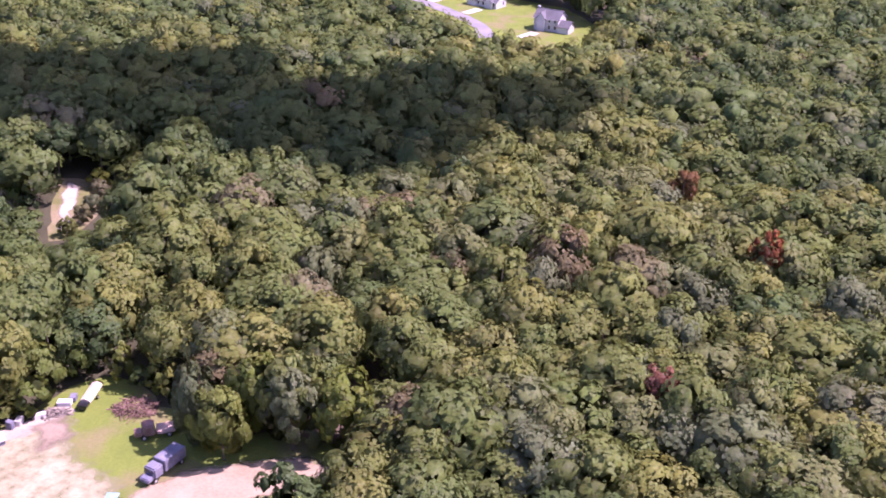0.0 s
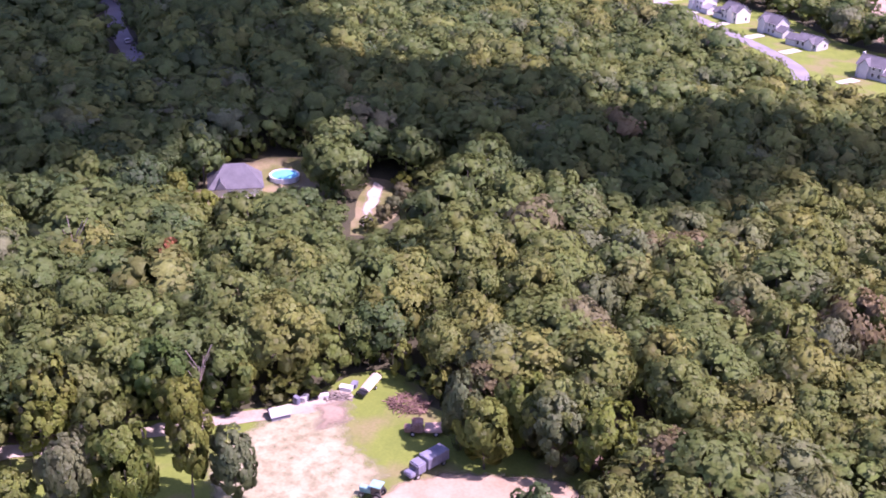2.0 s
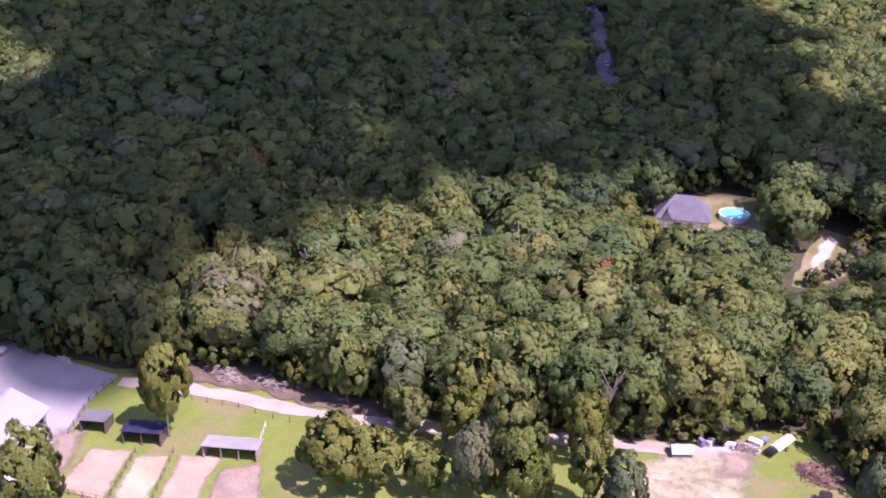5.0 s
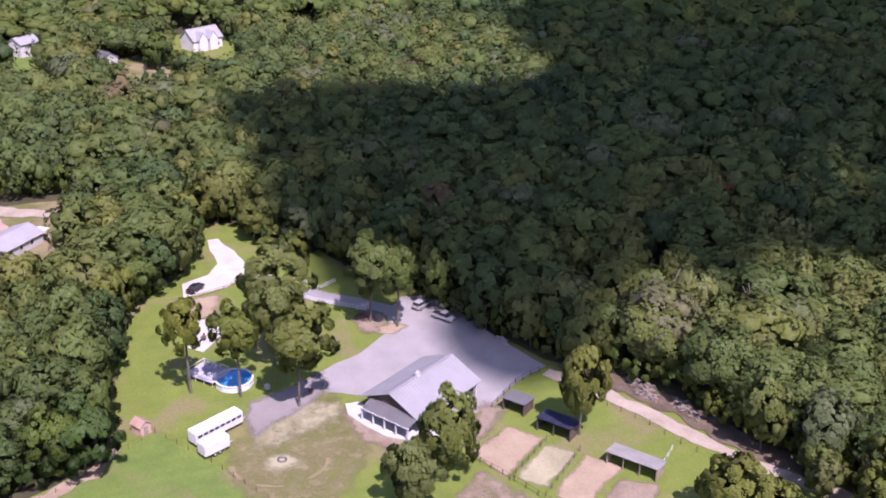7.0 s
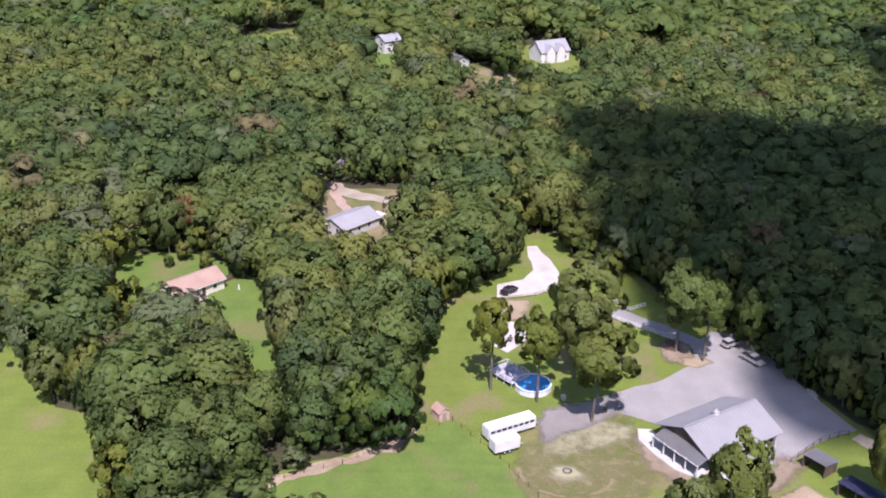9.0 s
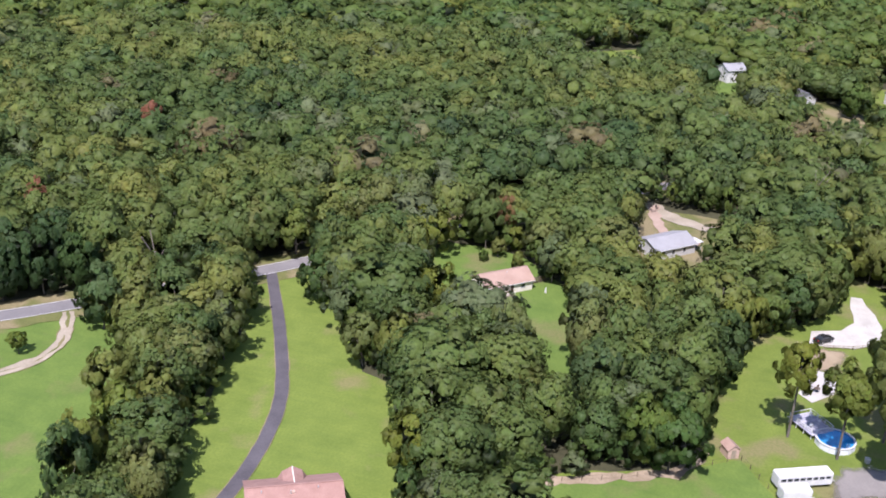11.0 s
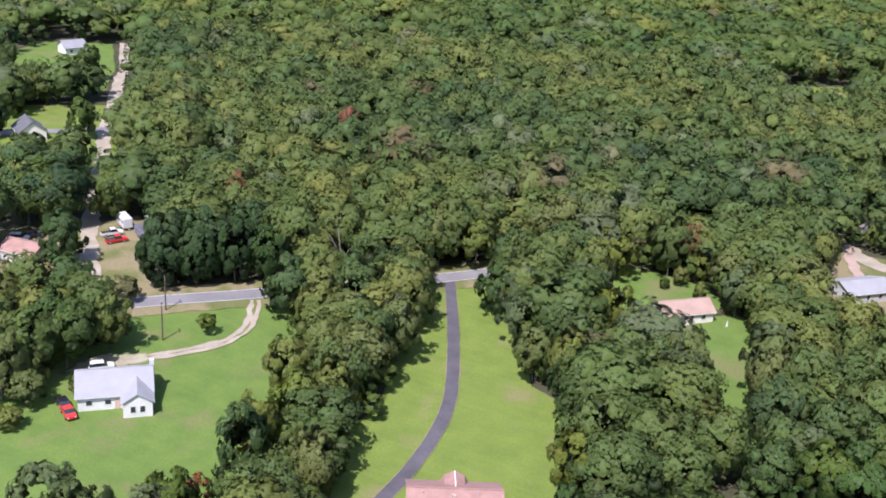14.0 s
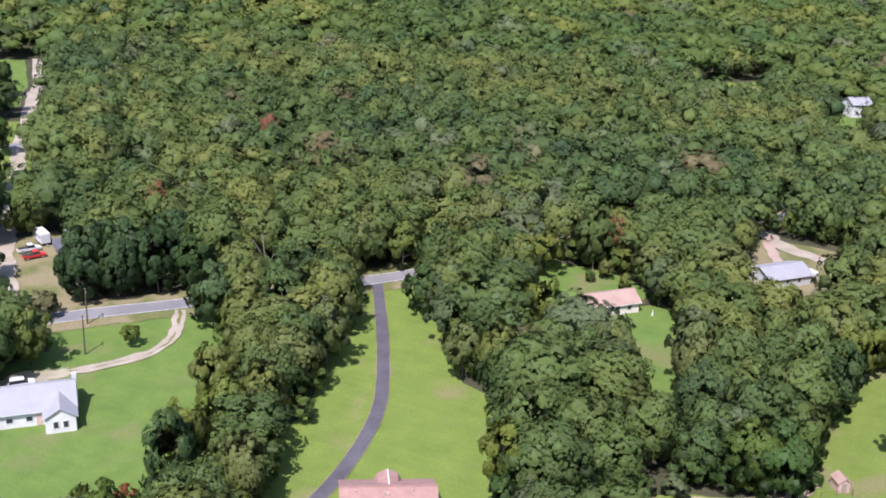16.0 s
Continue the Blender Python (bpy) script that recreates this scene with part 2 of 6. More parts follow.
PALEDECK = surface("faded_deck_paint", (0.26, 0.25, 0.31), (0.46, 0.45, 0.52), 0.9, 0.12, 0.8, obj_var=0.2)
DARKWOOD = surface("dark_wood", (0.06, 0.045, 0.035), (0.12, 0.09, 0.07), 1.5, 0.12, 0.85)
POOLWALL = surface("pool_wall", (0.55, 0.58, 0.62), (0.70, 0.72, 0.75), 1.0, 0.2, 0.4)
WATER = surface("pool_water", (0.015, 0.17, 0.42), (0.03, 0.27, 0.55), 2.0, 0.4, 0.05, spec=0.5)
PALEWATER = surface("pale_pool_water", (0.08, 0.40, 0.56), (0.13, 0.48, 0.64), 2.0, 0.4, 0.05, spec=0.5)
NAVY = surface("navy_roofing", (0.035, 0.04, 0.085), (0.07, 0.075, 0.14), 1.5, 0.2, 0.6)
RUST = surface("rusty_metal", (0.16, 0.075, 0.05), (0.36, 0.25, 0.22), 1.2, 0.15, 0.8, metal=0.2)
BLUEGREY = surface("faded_blue_paint", (0.10, 0.105, 0.15), (0.22, 0.22, 0.27), 1.5, 0.2, 0.6)
TEAL = surface("teal_paint", (0.13, 0.30, 0.30), (0.24, 0.40, 0.40), 1.0, 0.2, 0.5)
TARP = surface("tan_tarp", (0.40, 0.33, 0.27), (0.54, 0.47, 0.40), 0.8, 0.15, 0.8, bump=0.3)
BLACKPAINT = surface("black_paint", (0.012, 0.012, 0.015), (0.022, 0.022, 0.026), 1.0, 0.2, 0.25, spec=0.5)
SILVER = surface("silver_paint", (0.45, 0.45, 0.46), (0.55, 0.55, 0.56), 1.0, 0.2, 0.35, metal=0.4)
REDPAINT = surface("red_paint", (0.42, 0.03, 0.03), (0.55, 0.05, 0.045), 1.0, 0.2, 0.4)
RUBBER = surface("rubber", (0.015, 0.015, 0.015), (0.03, 0.03, 0.03), 0.5, 0.1, 0.9)
SHEDRED = surface("faded_shed_red", (0.40, 0.27, 0.22), (0.52, 0.38, 0.32), 1.0, 0.15, 0.85)
BRUSH = surface("brush_wood", (0.10, 0.06, 0.045), (0.23, 0.145, 0.115), 1.5, 0.2, 0.95)
CLOUDMAT = surface("cloud_white", (0.80, 0.80, 0.82), (0.86, 0.86, 0.87), 80.0, 9.0, 1.0, spec=0.0)


# ---- building blocks ----
def link(name, bm, material, parent=None, label=""):
    me = bpy.data.meshes.new(name)
    bm.normal_update()
    bm.to_mesh(me)
    bm.free()
    for m in material if isinstance(material, (list, tuple)) else (material,):
        me.materials.append(m)
    ob = new(name, me)
    if parent:
        ob.parent = parent
    if label:
        tagged(ob, label)
    return ob


def part(name, bm, material, parent, label=""):
    return link(name, bm, material, parent, label)


def thing(name, label, category, x, y, az=0.0, z=0.0, group="", kind=""):
    ob = new(name)
    ob.matrix_basis = pose(x, y, z, 0, 0, az)
    ob.empty_display_size = 0.5
    return tagged(ob, label, category, group, kind)


def block(size, at=(0, 0, 0), bm=None, bevel=0.0, turn=None):
    """A box of that size whose base stands centred at the point."""
    made = bmesh.new() if bm is None else bm
    r = bmesh.ops.create_cube(made, size=1.0)
    m = Matrix.Translation(Vector(at) + Vector((0, 0, size[2] / 2)))
    if turn:
        m = Matrix.Translation(at) @ turn @ Matrix.Translation((0, 0, size[2] / 2))
    bmesh.ops.transform(made, matrix=m @ Matrix.Diagonal((*size, 1)), verts=r["verts"])
    if bevel:
        edges = [e for e in made.edges if all(v in set(r["verts"]) for v in e.verts)]
        bmesh.ops.bevel(made, geom=edges, offset=bevel, segments=2, affect="EDGES")
    return made


def rod(r1, r2, height, at=(0, 0, 0), sides=8, bm=None, turn=None):
    made = bmesh.new() if bm is None else bm
    r = bmesh.ops.create_cone(made, cap_ends=True, segments=sides, radius1=r1, radius2=r2, depth=height)
    m = Matrix.Translation(at) @ (turn or Matrix()) @ Matrix.Translation((0, 0, height / 2))
    bmesh.ops.transform(made, matrix=m, verts=r["verts"])
    return made


def prism(profile, length, axis="x", bm=None, off=(0, 0, 0)):
    """A closed outline (across, up) drawn out along x, centred."""
    made = bmesh.new() if bm is None else bm
    ends = []
    for s in (-0.5, 0.5):
        ends.append([made.verts.new((s * length + off[0], a + off[1], u + off[2])) for a, u in profile])
    k = len(profile)
    for i in range(k):
        made.faces.new((ends[0][i], ends[0][(i + 1) % k], ends[1][(i + 1) % k], ends[1][i]))
    made.faces.new(list(reversed(ends[0])))
    made.faces.new(ends[1])
    bmesh.ops.recalc_face_normals(made, faces=made.faces)
    if axis == "y":
        bmesh.ops.rotate(made, verts=made.verts, matrix=Matrix.Rotation(radians(-90), 3, "Z"))
    return made


def beam(a, b, w, h, bm=None):
    """A bar from a to b."""
    made = bmesh.new() if bm is None else bm
    a, b = Vector(a), Vector(b)
    d = b - a
    r = bmesh.ops.create_cube(made, size=1.0)
    m = Matrix.Translation((a + b) / 2) @ d.to_track_quat("X", "Z").to_matrix().to_4x4() @ Matrix.Diagonal((d.length, w, h, 1))
    bmesh.ops.transform(made, matrix=m, verts=r["verts"])
    return made


# ---- ground ----
def wavy(points, step=3.0, wobble=0.6):
    """The outline with short steps and an uneven edge."""
    out = []
    for i, p in enumerate(points):
        q = points[(i + 1) % len(points)]
        k = max(1, int(math.dist(p, q) / step))
        for j in range(k):
            x, y = p[0] + (q[0] - p[0]) * j / k, p[1] + (q[1] - p[1]) * j / k
            n = noise.noise_vector((x * 0.21, y * 0.21, 3.7)) + 0.6 * noise.noise_vector((x * 0.7, y * 0.7, 1.3))
            out.append((x + n.x * wobble, y + n.y * wobble))
    return out


LAYER = [0]


def patch(name, label, category, points, z, material, step=3.0, wobble=0.8, grow=0.0):
    LAYER[0] += 1
    z += 0.002 * LAYER[0]
    if grow:
        turn = sum(x1 * y2 - x2 * y1 for (x1, y1), (x2, y2) in zip(points, points[1:] + points[:1]))
        grown = []
        for i, (x, y) in enumerate(points):
            (x0, y0), (x2, y2) = points[i - 1], points[(i + 1) % len(points)]
            d = Vector((x2 - x0, y2 - y0)).normalized() * (grow if turn > 0 else -grow)
            grown.append((x + d.y, y - d.x))
        points = grown
    bm = bmesh.new()
    bm.faces.new([bm.verts.new((x, y, z)) for x, y in wavy(points, step, wobble)])
    bmesh.ops.triangulate(bm, faces=bm.faces)
    bmesh.ops.recalc_face_normals(bm, faces=bm.faces)
    if sum(f.normal.z for f in bm.faces) < 0:
        bmesh.ops.reverse_faces(bm, faces=bm.faces)
    ob = link(name, bm, material)
    return tagged(ob, label, category, kind="structure")


def inside(px, py, poly):
    hit = np.zeros(len(px), bool)
    for (x1, y1), (x2, y2) in zip(poly, poly[1:] + poly[:1]):
        cross = (y1 > py) != (y2 > py)
        with np.errstate(divide="ignore", invalid="ignore"):
            hit ^= cross & (px < (x2 - x1) * (py - y1) / (y2 - y1 + 1e-12) + x1)
    return hit


def away(px, py, line, closed):
    best = np.full(len(px), 1e9)
    pts = list(line) + ([line[0]] if closed else [])
    for (x1, y1), (x2, y2) in zip(pts, pts[1:]):
        dx, dy = x2 - x1, y2 - y1
        t = np.clip(((px - x1) * dx + (py - y1) * dy) / (dx * dx + dy * dy), 0, 1)
        best = np.minimum(best, np.hypot(px - x1 - t * dx, py - y1 - t * dy))
    return best


def worn(name, label, category, points, z, material, soft=2.0, step=1.5, wobble=0.9, kind="structure", full=1.0):
    """Bare ground that thins out towards its edge: a fine net that holds how much it covers."""
    LAYER[0] += 1
    z += 0.002 * LAYER[0]
    rim = wavy(points, step, wobble)
    cell = 0.7
    x0, y0 = min(p[0] for p in rim) - 2, min(p[1] for p in rim) - 2
    nx, ny = int((max(p[0] for p in rim) + 2 - x0) / cell) + 2, int((max(p[1] for p in rim) + 2 - y0) / cell) + 2
    gx, gy = np.meshgrid(x0 + np.arange(nx) * cell, y0 + np.arange(ny) * cell)
    gx, gy = gx.ravel(), gy.ravel()
    rim = [(p[0], p[1]) for p in rim]
    depth = away(gx, gy, rim, True) * np.where(inside(gx, gy, rim), 1, -1)
    cover = np.clip(0.3 + 0.7 * depth / soft, 0, full)
    live = cover > 0
    f = []
    for j in range(ny - 1):
        for i in range(nx - 1):
            q = (j * nx + i, j * nx + i + 1, (j + 1) * nx + i + 1, (j + 1) * nx + i)
            if live[q[0]] or live[q[1]] or live[q[2]] or live[q[3]]:
                f.append(q)
    used = sorted({a for q in f for a in q})
    back = {a: i for i, a in enumerate(used)}
    me = bpy.data.meshes.new(name)
    me.from_pydata([(gx[a], gy[a], z) for a in used], [], [tuple(back[a] for a in q) for q in f])
    at = me.attributes.new("cover", "FLOAT", "POINT")
    at.data.foreach_set("value", [float(cover[a]) for a in used])
    me.materials.append(material)
    return tagged(new(name, me), label, category, kind=kind)


def curve_through(points, n=8):
    """A smooth line through the points."""
    pts = [Vector((*p, 0)) for p in points]
    pts = [pts[0] * 2 - pts[1]] + pts + [pts[-1] * 2 - pts[-2]]
    out = []
    for i in range(1, len(pts) - 2):
        p0, p1, p2, p3 = pts[i - 1:i + 3]
        for j in range(n):
            t = j / n
            out.append(0.5 * ((2 * p1) + (p2 - p0) * t + (2 * p0 - 5 * p1 + 4 * p2 - p3) * t * t + (3 * p1 - p0 - 3 * p2 + p3) * t ** 3))
    return out + [pts[-2]]


def strip(name, label, category, points, width, z, material, wobble=0.15, thick=0.0):
    """A way of even width along a smooth line."""
    line = curve_through(points)
    LAYER[0] += 1
    z += 0.002 * LAYER[0]
    bm = bmesh.new()
    rows = []
    for i, p in enumerate(line):
        d = (line[min(i + 1, len(line) - 1)] - line[max(i - 1, 0)]).normalized()
        s = Vector((-d.y, d.x, 0))
        w = width / 2
        a = w + wobble * noise.noise((p.x * 0.3, p.y * 0.3, 0.0)) * 2
        c = w + wobble * noise.noise((p.x * 0.3, p.y * 0.3, 9.0)) * 2
        rows.append([bm.verts.new(p + s * a + Vector((0, 0, z))), bm.verts.new(p - s * c + Vector((0, 0, z)))])
    for u, v in zip(rows, rows[1:]):
        bm.faces.new((u[0], u[1], v[1], v[0]))
    bmesh.ops.recalc_face_normals(bm, faces=bm.faces)
    if sum(f.normal.z for f in bm.faces) < 0:
        bmesh.ops.reverse_faces(bm, faces=bm.faces)
    return tagged(link(name, bm, material), label, category, kind="structure")


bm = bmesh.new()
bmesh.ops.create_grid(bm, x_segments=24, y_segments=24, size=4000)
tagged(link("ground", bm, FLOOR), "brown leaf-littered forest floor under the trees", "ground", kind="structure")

# ---- plan of the clearings ----
HOMESTEAD = [(-139, -17), (-143, -8), (-148, 3), (-156, 6), (-177, 7), (-196, 11), (-205, 17), (-219, 31), (-236, 34), (-245, 38), (-242, 43), (-227, 46), (-212, 50), (-219, 59),
             (-206, 62), (-194, 67), (-191, 73), (-180, 75.5), (-166, 79.5), (-153, 85), (-143, 94.5), (-131, 101), (-116, 104.5), (-107, 108), (-94, 115), (-83, 122), (-71, 128.5), (-63, 133),
             (-57, 139.5), (-53, 147.5), (-49, 149.5), (-45, 148), (-40, 141), (-35, 140), (-31, 131), (-18, 134), (-8, 130), (-10, 122), (-22, 102), (-50, 80), (-84, 52), (-104, 28), (-116, -5), (-126, -28)]
ORANGE_YARD = [(-229, -60), (-229, -49), (-226, -42), (-215, -32), (-204, -26), (-192, -23.5), (-176, -21), (-156, -19), (-153, -22), (-162, -27.5), (-173, -32), (-181, -36), (-183, -42), (-187, -49), (-193, -55.5), (-205, -60), (-218, -62)]
GREY_YARD = [(-217, -15), (-244, -19), (-256, -17), (-277, -15), (-276, 9), (-262, 11), (-240, 4), (-228, 3), (-217, -5)]
DRIVE_LAWN = [(-92, -66), (-114, -73), (-128, -81), (-134, -79), (-147, -81), (-154, -85), (-168, -86), (-180, -90), (-197, -99), (-206, -92), (-185, -78), (-177, -71), (-160, -62), (-157, -55), (-152, -51), (-136, -46), (-126, -42), (-104, -34)]
W_LAWN = [(-146, -145), (-160, -135), (-168, -126), (-157, -116), (-152, -107), (-144, -101), (-133, -97), (-124, -92), (-114, -90), (-100, -88), (-89, -86), (-80, -98), (-84, -118), (-100, -137), (-111, -134), (-120, -139), (-127, -135), (-135, -132), (-141, -135)]
RED_LOT = [(-158, -174), (-172, -185), (-185, -178), (-181, -169), (-166, -158), (-140, -133), (-131, -137), (-139, -155)]
NW_STRIP = [(-205, -268), (-229, -282), (-241, -276), (-259, -255), (-240, -233), (-207, -207), (-193, -215), (-186, -220), (-184, -240)]
NW_LAWN = [(-286, -336), (-319, -340), (-332, -322), (-301, -293), (-273, -272), (-257, -282), (-262, -303)]
MEADOW = [(-467, -64), (-487, -40), (-466, -30), (-412, -30), (-408, -45), (-418, -57)]
YARD_B = [(-434, 24), (-427, 40), (-410, 53), (-366, 52), (-346, 46), (-342, 38), (-364, 32), (-400, 25)]
YARD_WHITE = [(-458, 58), (-464, 72), (-450, 88), (-432, 87), (-388, 78), (-372, 68), (-376, 60), (-404, 57)]
YARD_TALL = [(-440, -6), (-466, 6), (-446, 14), (-386, 10), (-371, 3), (-386, -5)]
POOL_YARD = [(-117, 212), (-117, 232), (-110, 242), (-100, 246), (-93, 236), (-89, 222), (-85, 211), (-90, 201), (-100, 197), (-112, 202)]
SAND_TRACK = [(-73.6, 209), (-71.8, 209.5), (-74.2, 221), (-75, 228), (-76.5, 234), (-79.8, 236), (-78.6, 229), (-77, 222)]
SUBURB = [(-60, 520), (-52, 472), (-30, 430), (-6, 390), (10, 362), (28, 338), (58, 330), (70, 350), (76, 374), (64, 415), (46, 430), (30, 460), (0, 490), (-25, 525)]
FAR_FIELD = [(62, 440), (75, 425), (90, 402), (130, 420), (150, 470), (130, 530), (60, 542), (50, 500)]
HOUSE_L3 = [(-132, -166), (-148, -190), (-164, -198), (-164, -184), (-148, -168), (-134, -156), (-129, -158)]
SAND_GLADE = [(-74.8, 204), (-69, 205), (-67.5, 220), (-67.2, 228), (-68, 235), (-77, 238), (-82, 238.5), (-80, 226), (-78.8, 221)]
LOW = [([(-70, 198), (-54, 200), (-52, 240), (-68, 240)], 0.42), ([(-80, 178), (-54, 178), (-60, 212), (-80, 212)], 0.45), ([(-124, 172), (-88, 172), (-84, 201), (-124, 203)], 0.8), ([(-222, -22), (-190, -24), (-192, 3), (-222, 4)], 0.84)]
DARK_GROVE = [(-150, -153), (-152, -147), (-172, -126), (-179, -126), (-184, -137), (-166, -158), (-156, -160)]
OPEN = [DARK_GROVE, HOMESTEAD, ORANGE_YARD, GREY_YARD, DRIVE_LAWN, W_LAWN, RED_LOT, NW_STRIP, NW_LAWN, MEADOW, YARD_B, YARD_WHITE, YARD_TALL, POOL_YARD, SAND_GLADE, SUBURB, FAR_FIELD, HOUSE_L3]
COUNTY_ROAD = [(-60, -222), (-100, -188), (-147, -146), (-166, -127), (-200, -94.5), (-238, -64.5), (-262, -44), (-300, -10)]
FAR_ROAD = [(-174, 282), (-190, 312), (-217, 347), (-251, 396), (-311, 467), (-340, 505)]
DIRT_LANE = [(-338, -318), (-307, -290), (-292, -279), (-255, -250), (-237, -236), (-217, -219), (-181, -189), (-167, -177), (-150, -160)]
WAYS = [(COUNTY_ROAD, 3.2), (FAR_ROAD, 4.6), (DIRT_LANE, 5.4)]

patch("leaf_litter", "reddish leaf litter and bare soil under thin woods", "leaf litter", [(-35, 112), (10, 98), (60, 92), (88, 150), (62, 182), (0, 178), (-32, 152)], 0.008, LITTER)
patch("lawn", "patchy green and dry yard grass of the homestead", "lawn", HOMESTEAD, 0.02, GRASS, grow=2.5)
patch("lawn", "mown green back lawn beside the tan-roofed house", "lawn", ORANGE_YARD, 0.02, FIELD, grow=2.5)
patch("yard", "sandy bare yard behind the pale grey house", "yard", GREY_YARD, 0.02, DRYGRASS)
patch("lawn", "long bright mown lawn along the driveway", "lawn", DRIVE_LAWN, 0.02, LONGLAWN, grow=2.5)
patch("lawn", "mown lawn round the white house", "lawn", W_LAWN, 0.02, FIELD, grow=5.0)
patch("yard", "dry yard crowded with vehicles", "yard", [(-158, -174), (-172, -185), (-185, -178), (-181, -169), (-166, -158), (-152, -146), (-146, -152)], 0.02, DRYGRASS, grow=2.0)
patch("lawn", "grass strip beside a distant lane", "lawn", NW_STRIP, 0.02, GRASS, grow=2.5)
patch("lawn", "distant lawn among trees", "lawn", NW_LAWN, 0.02, FIELD, grow=2.5)
patch("meadow", "small grassy meadow in the far woods", "meadow", MEADOW, 0.02, GRASS, grow=2.0)
patch("lawn", "worn yard in the far woods", "lawn", YARD_B, 0.02, DRYGRASS, grow=2.0)
patch("lawn", "green lawn of a far white house", "lawn", YARD_WHITE, 0.02, GRASS, grow=2.5)
patch("lawn", "small far lawn", "lawn", YARD_TALL, 0.02, FIELD, grow=2.5)
patch("lawn", "dry lawn round the round pool in the woods", "lawn", POOL_YARD, 0.02, DRYGRASS, grow=2.0)
patch("glade", "dry grass and leaf litter beside the sandy track", "grass", SAND_GLADE, 0.015, DRYGRASS)
worn("track", "nearly white sandy track between trees", "track", SAND_TRACK, 0.02, SOFTPALE, soft=0.7)
patch("lawn", "bright green lawns of a row of houses", "lawn", SUBURB, 0.02, GRASS, grow=2.5)
patch("field", "pale bare field at the edge of the woods", "field", FAR_FIELD, 0.02, DIRT)
patch("lawn", "scruffy yard by a low house", "lawn", HOUSE_L3, 0.02, DRYGRASS, grow=2.0)

# ---- bare earth, gravel and ways ----
FRONT_FIELD = [(-139, -17), (-143, -7), (-156, 12), (-144, 19), (-130, 25), (-112, 20), (-116, -5), (-126, -28)]
LOT = [(-165, 43), (-170, 54), (-177, 63), (-184, 64), (-190, 70), (-189, 75), (-179, 79), (-163, 82.5), (-152, 86), (-150.4, 81.8), (-148.6, 77.8), (-143, 70.7), (-141.5, 65.5), (-146, 60), (-155, 49), (-159, 42)]
patch("field", "bright green mown paddock inside a wire fence", "field", FRONT_FIELD, 0.05, FIELD, wobble=0.3)
patch("gravel_lot", "grey gravel parking lot round the barn", "parking lot", LOT, 0.06, GRAVEL, wobble=0.5)
strip("gravel_lane", "grey gravel lane leaving the lot beside a white fence", "lane", [(-182, 67.5), (-189, 61.5), (-196.5, 53.8), (-203, 47.5), (-214, 42)], 4.8, 0.05, GRAVEL)
patch("gravel_drive", "nearly white gravel drive with a parked car", "driveway", [(-206.5, 25.6), (-213.2, 26.4), (-216.3, 32.8), (-221.7, 36.2), (-229.3, 35.9), (-235.6, 36.2), (-236, 38.6), (-227.7, 40.8), (-218.5, 42.1), (-211.7, 40.1), (-208.2, 35)], 0.06, WHITEGRAVEL, wobble=0.4)
worn("bare_earth", "reddish bare earth beside the gravel drive", "earth", [(-206, 24), (-206, 33), (-196, 31), (-194, 23)], 0.05, SOFTCLAY)
patch("concrete_pad", "pale concrete pad on the lawn", "pad", [(-184, 22.5), (-195, 26.5), (-194, 30.5), (-186, 29.5), (-181, 25)], 0.08, WHITEGRAVEL, wobble=0.1)
worn("dry_grass", "sun-dried grass round the bare earth", "grass", [(-130, 22), (-146, 22), (-154, 30), (-157, 44), (-147, 47), (-136, 44), (-126, 36)], 0.045, SOFTDRY, 4.0, full=0.5)
worn("bare_earth", "pale bare earth ring on the lawn", "earth", [(-144.5, 26.5), (-153.4, 28.2), (-153, 34), (-156.4, 39.4), (-155, 45.5), (-150, 43.5), (-145.3, 34)], 0.05, SOFTSAND, 2.5, step=1.5, wobble=1.6, full=0.58)
worn("bare_earth", "bare earth along the patio edge", "earth", [(-152, 43.6), (-150.6, 46.4), (-142.8, 49.5), (-134, 54), (-130, 54), (-133, 49), (-141.5, 44)], 0.05, SOFTDIRT, step=1.5, wobble=1.3)
worn("gravel_pad", "grey gravel beside the long white trailer", "pad", [(-153, 27), (-160, 29), (-162, 37), (-166, 45), (-159, 44), (-154, 37), (-149, 28)], 0.06, SOFTGRAVEL, step=1.5, wobble=0.8)
worn("bare_earth", "worn sandy spot in the ring", "earth", [(-138, 27.5), (-142, 28.5), (-142.5, 32), (-139, 33), (-137, 30.5)], 0.06, SOFTSAND, step=1.0, wobble=0.7)
for i, (a, b) in enumerate(((262, 300), (318, 352), (15, 70))):
    arc = [(-140.5 + 7.2 * math.cos(radians(d)), 30.2 + 8.2 * math.sin(radians(d))) for d in range(a, b + 1, 11)]
    strip("worn_path", "faint worn circle in the grass", "path", arc, 0.5, 0.055, DRYGRASS, 0.3)
PADS = [([(-131, 61), (-136, 70), (-130, 74), (-122, 63)], SOFTCLAY, "reddish sandy horse paddock"), ([(-122, 65), (-128.5, 73.5), (-124.5, 77.5), (-117, 68)], SOFTSAND, "pale sandy horse paddock"),
        ([(-115, 68), (-124, 78.5), (-117.5, 82.5), (-110, 70)], SOFTCLAY, "reddish sandy horse paddock"), ([(-109, 72), (-115, 80), (-112, 86), (-104, 79)], SOFTDIRT, "bare earth before the run-in shed")]
for pts, m, text in PADS:
    worn("paddock", text, "paddock", pts, 0.06, m, 1.0, 1.2, 0.5)
worn("bare_earth", "trampled earth along the paddock fence", "earth", [(-119, 52), (-126, 60), (-118, 64), (-110, 67), (-100, 70), (-104, 62)], 0.05, SOFTDIRT, step=1.5, wobble=0.9, full=0.55)
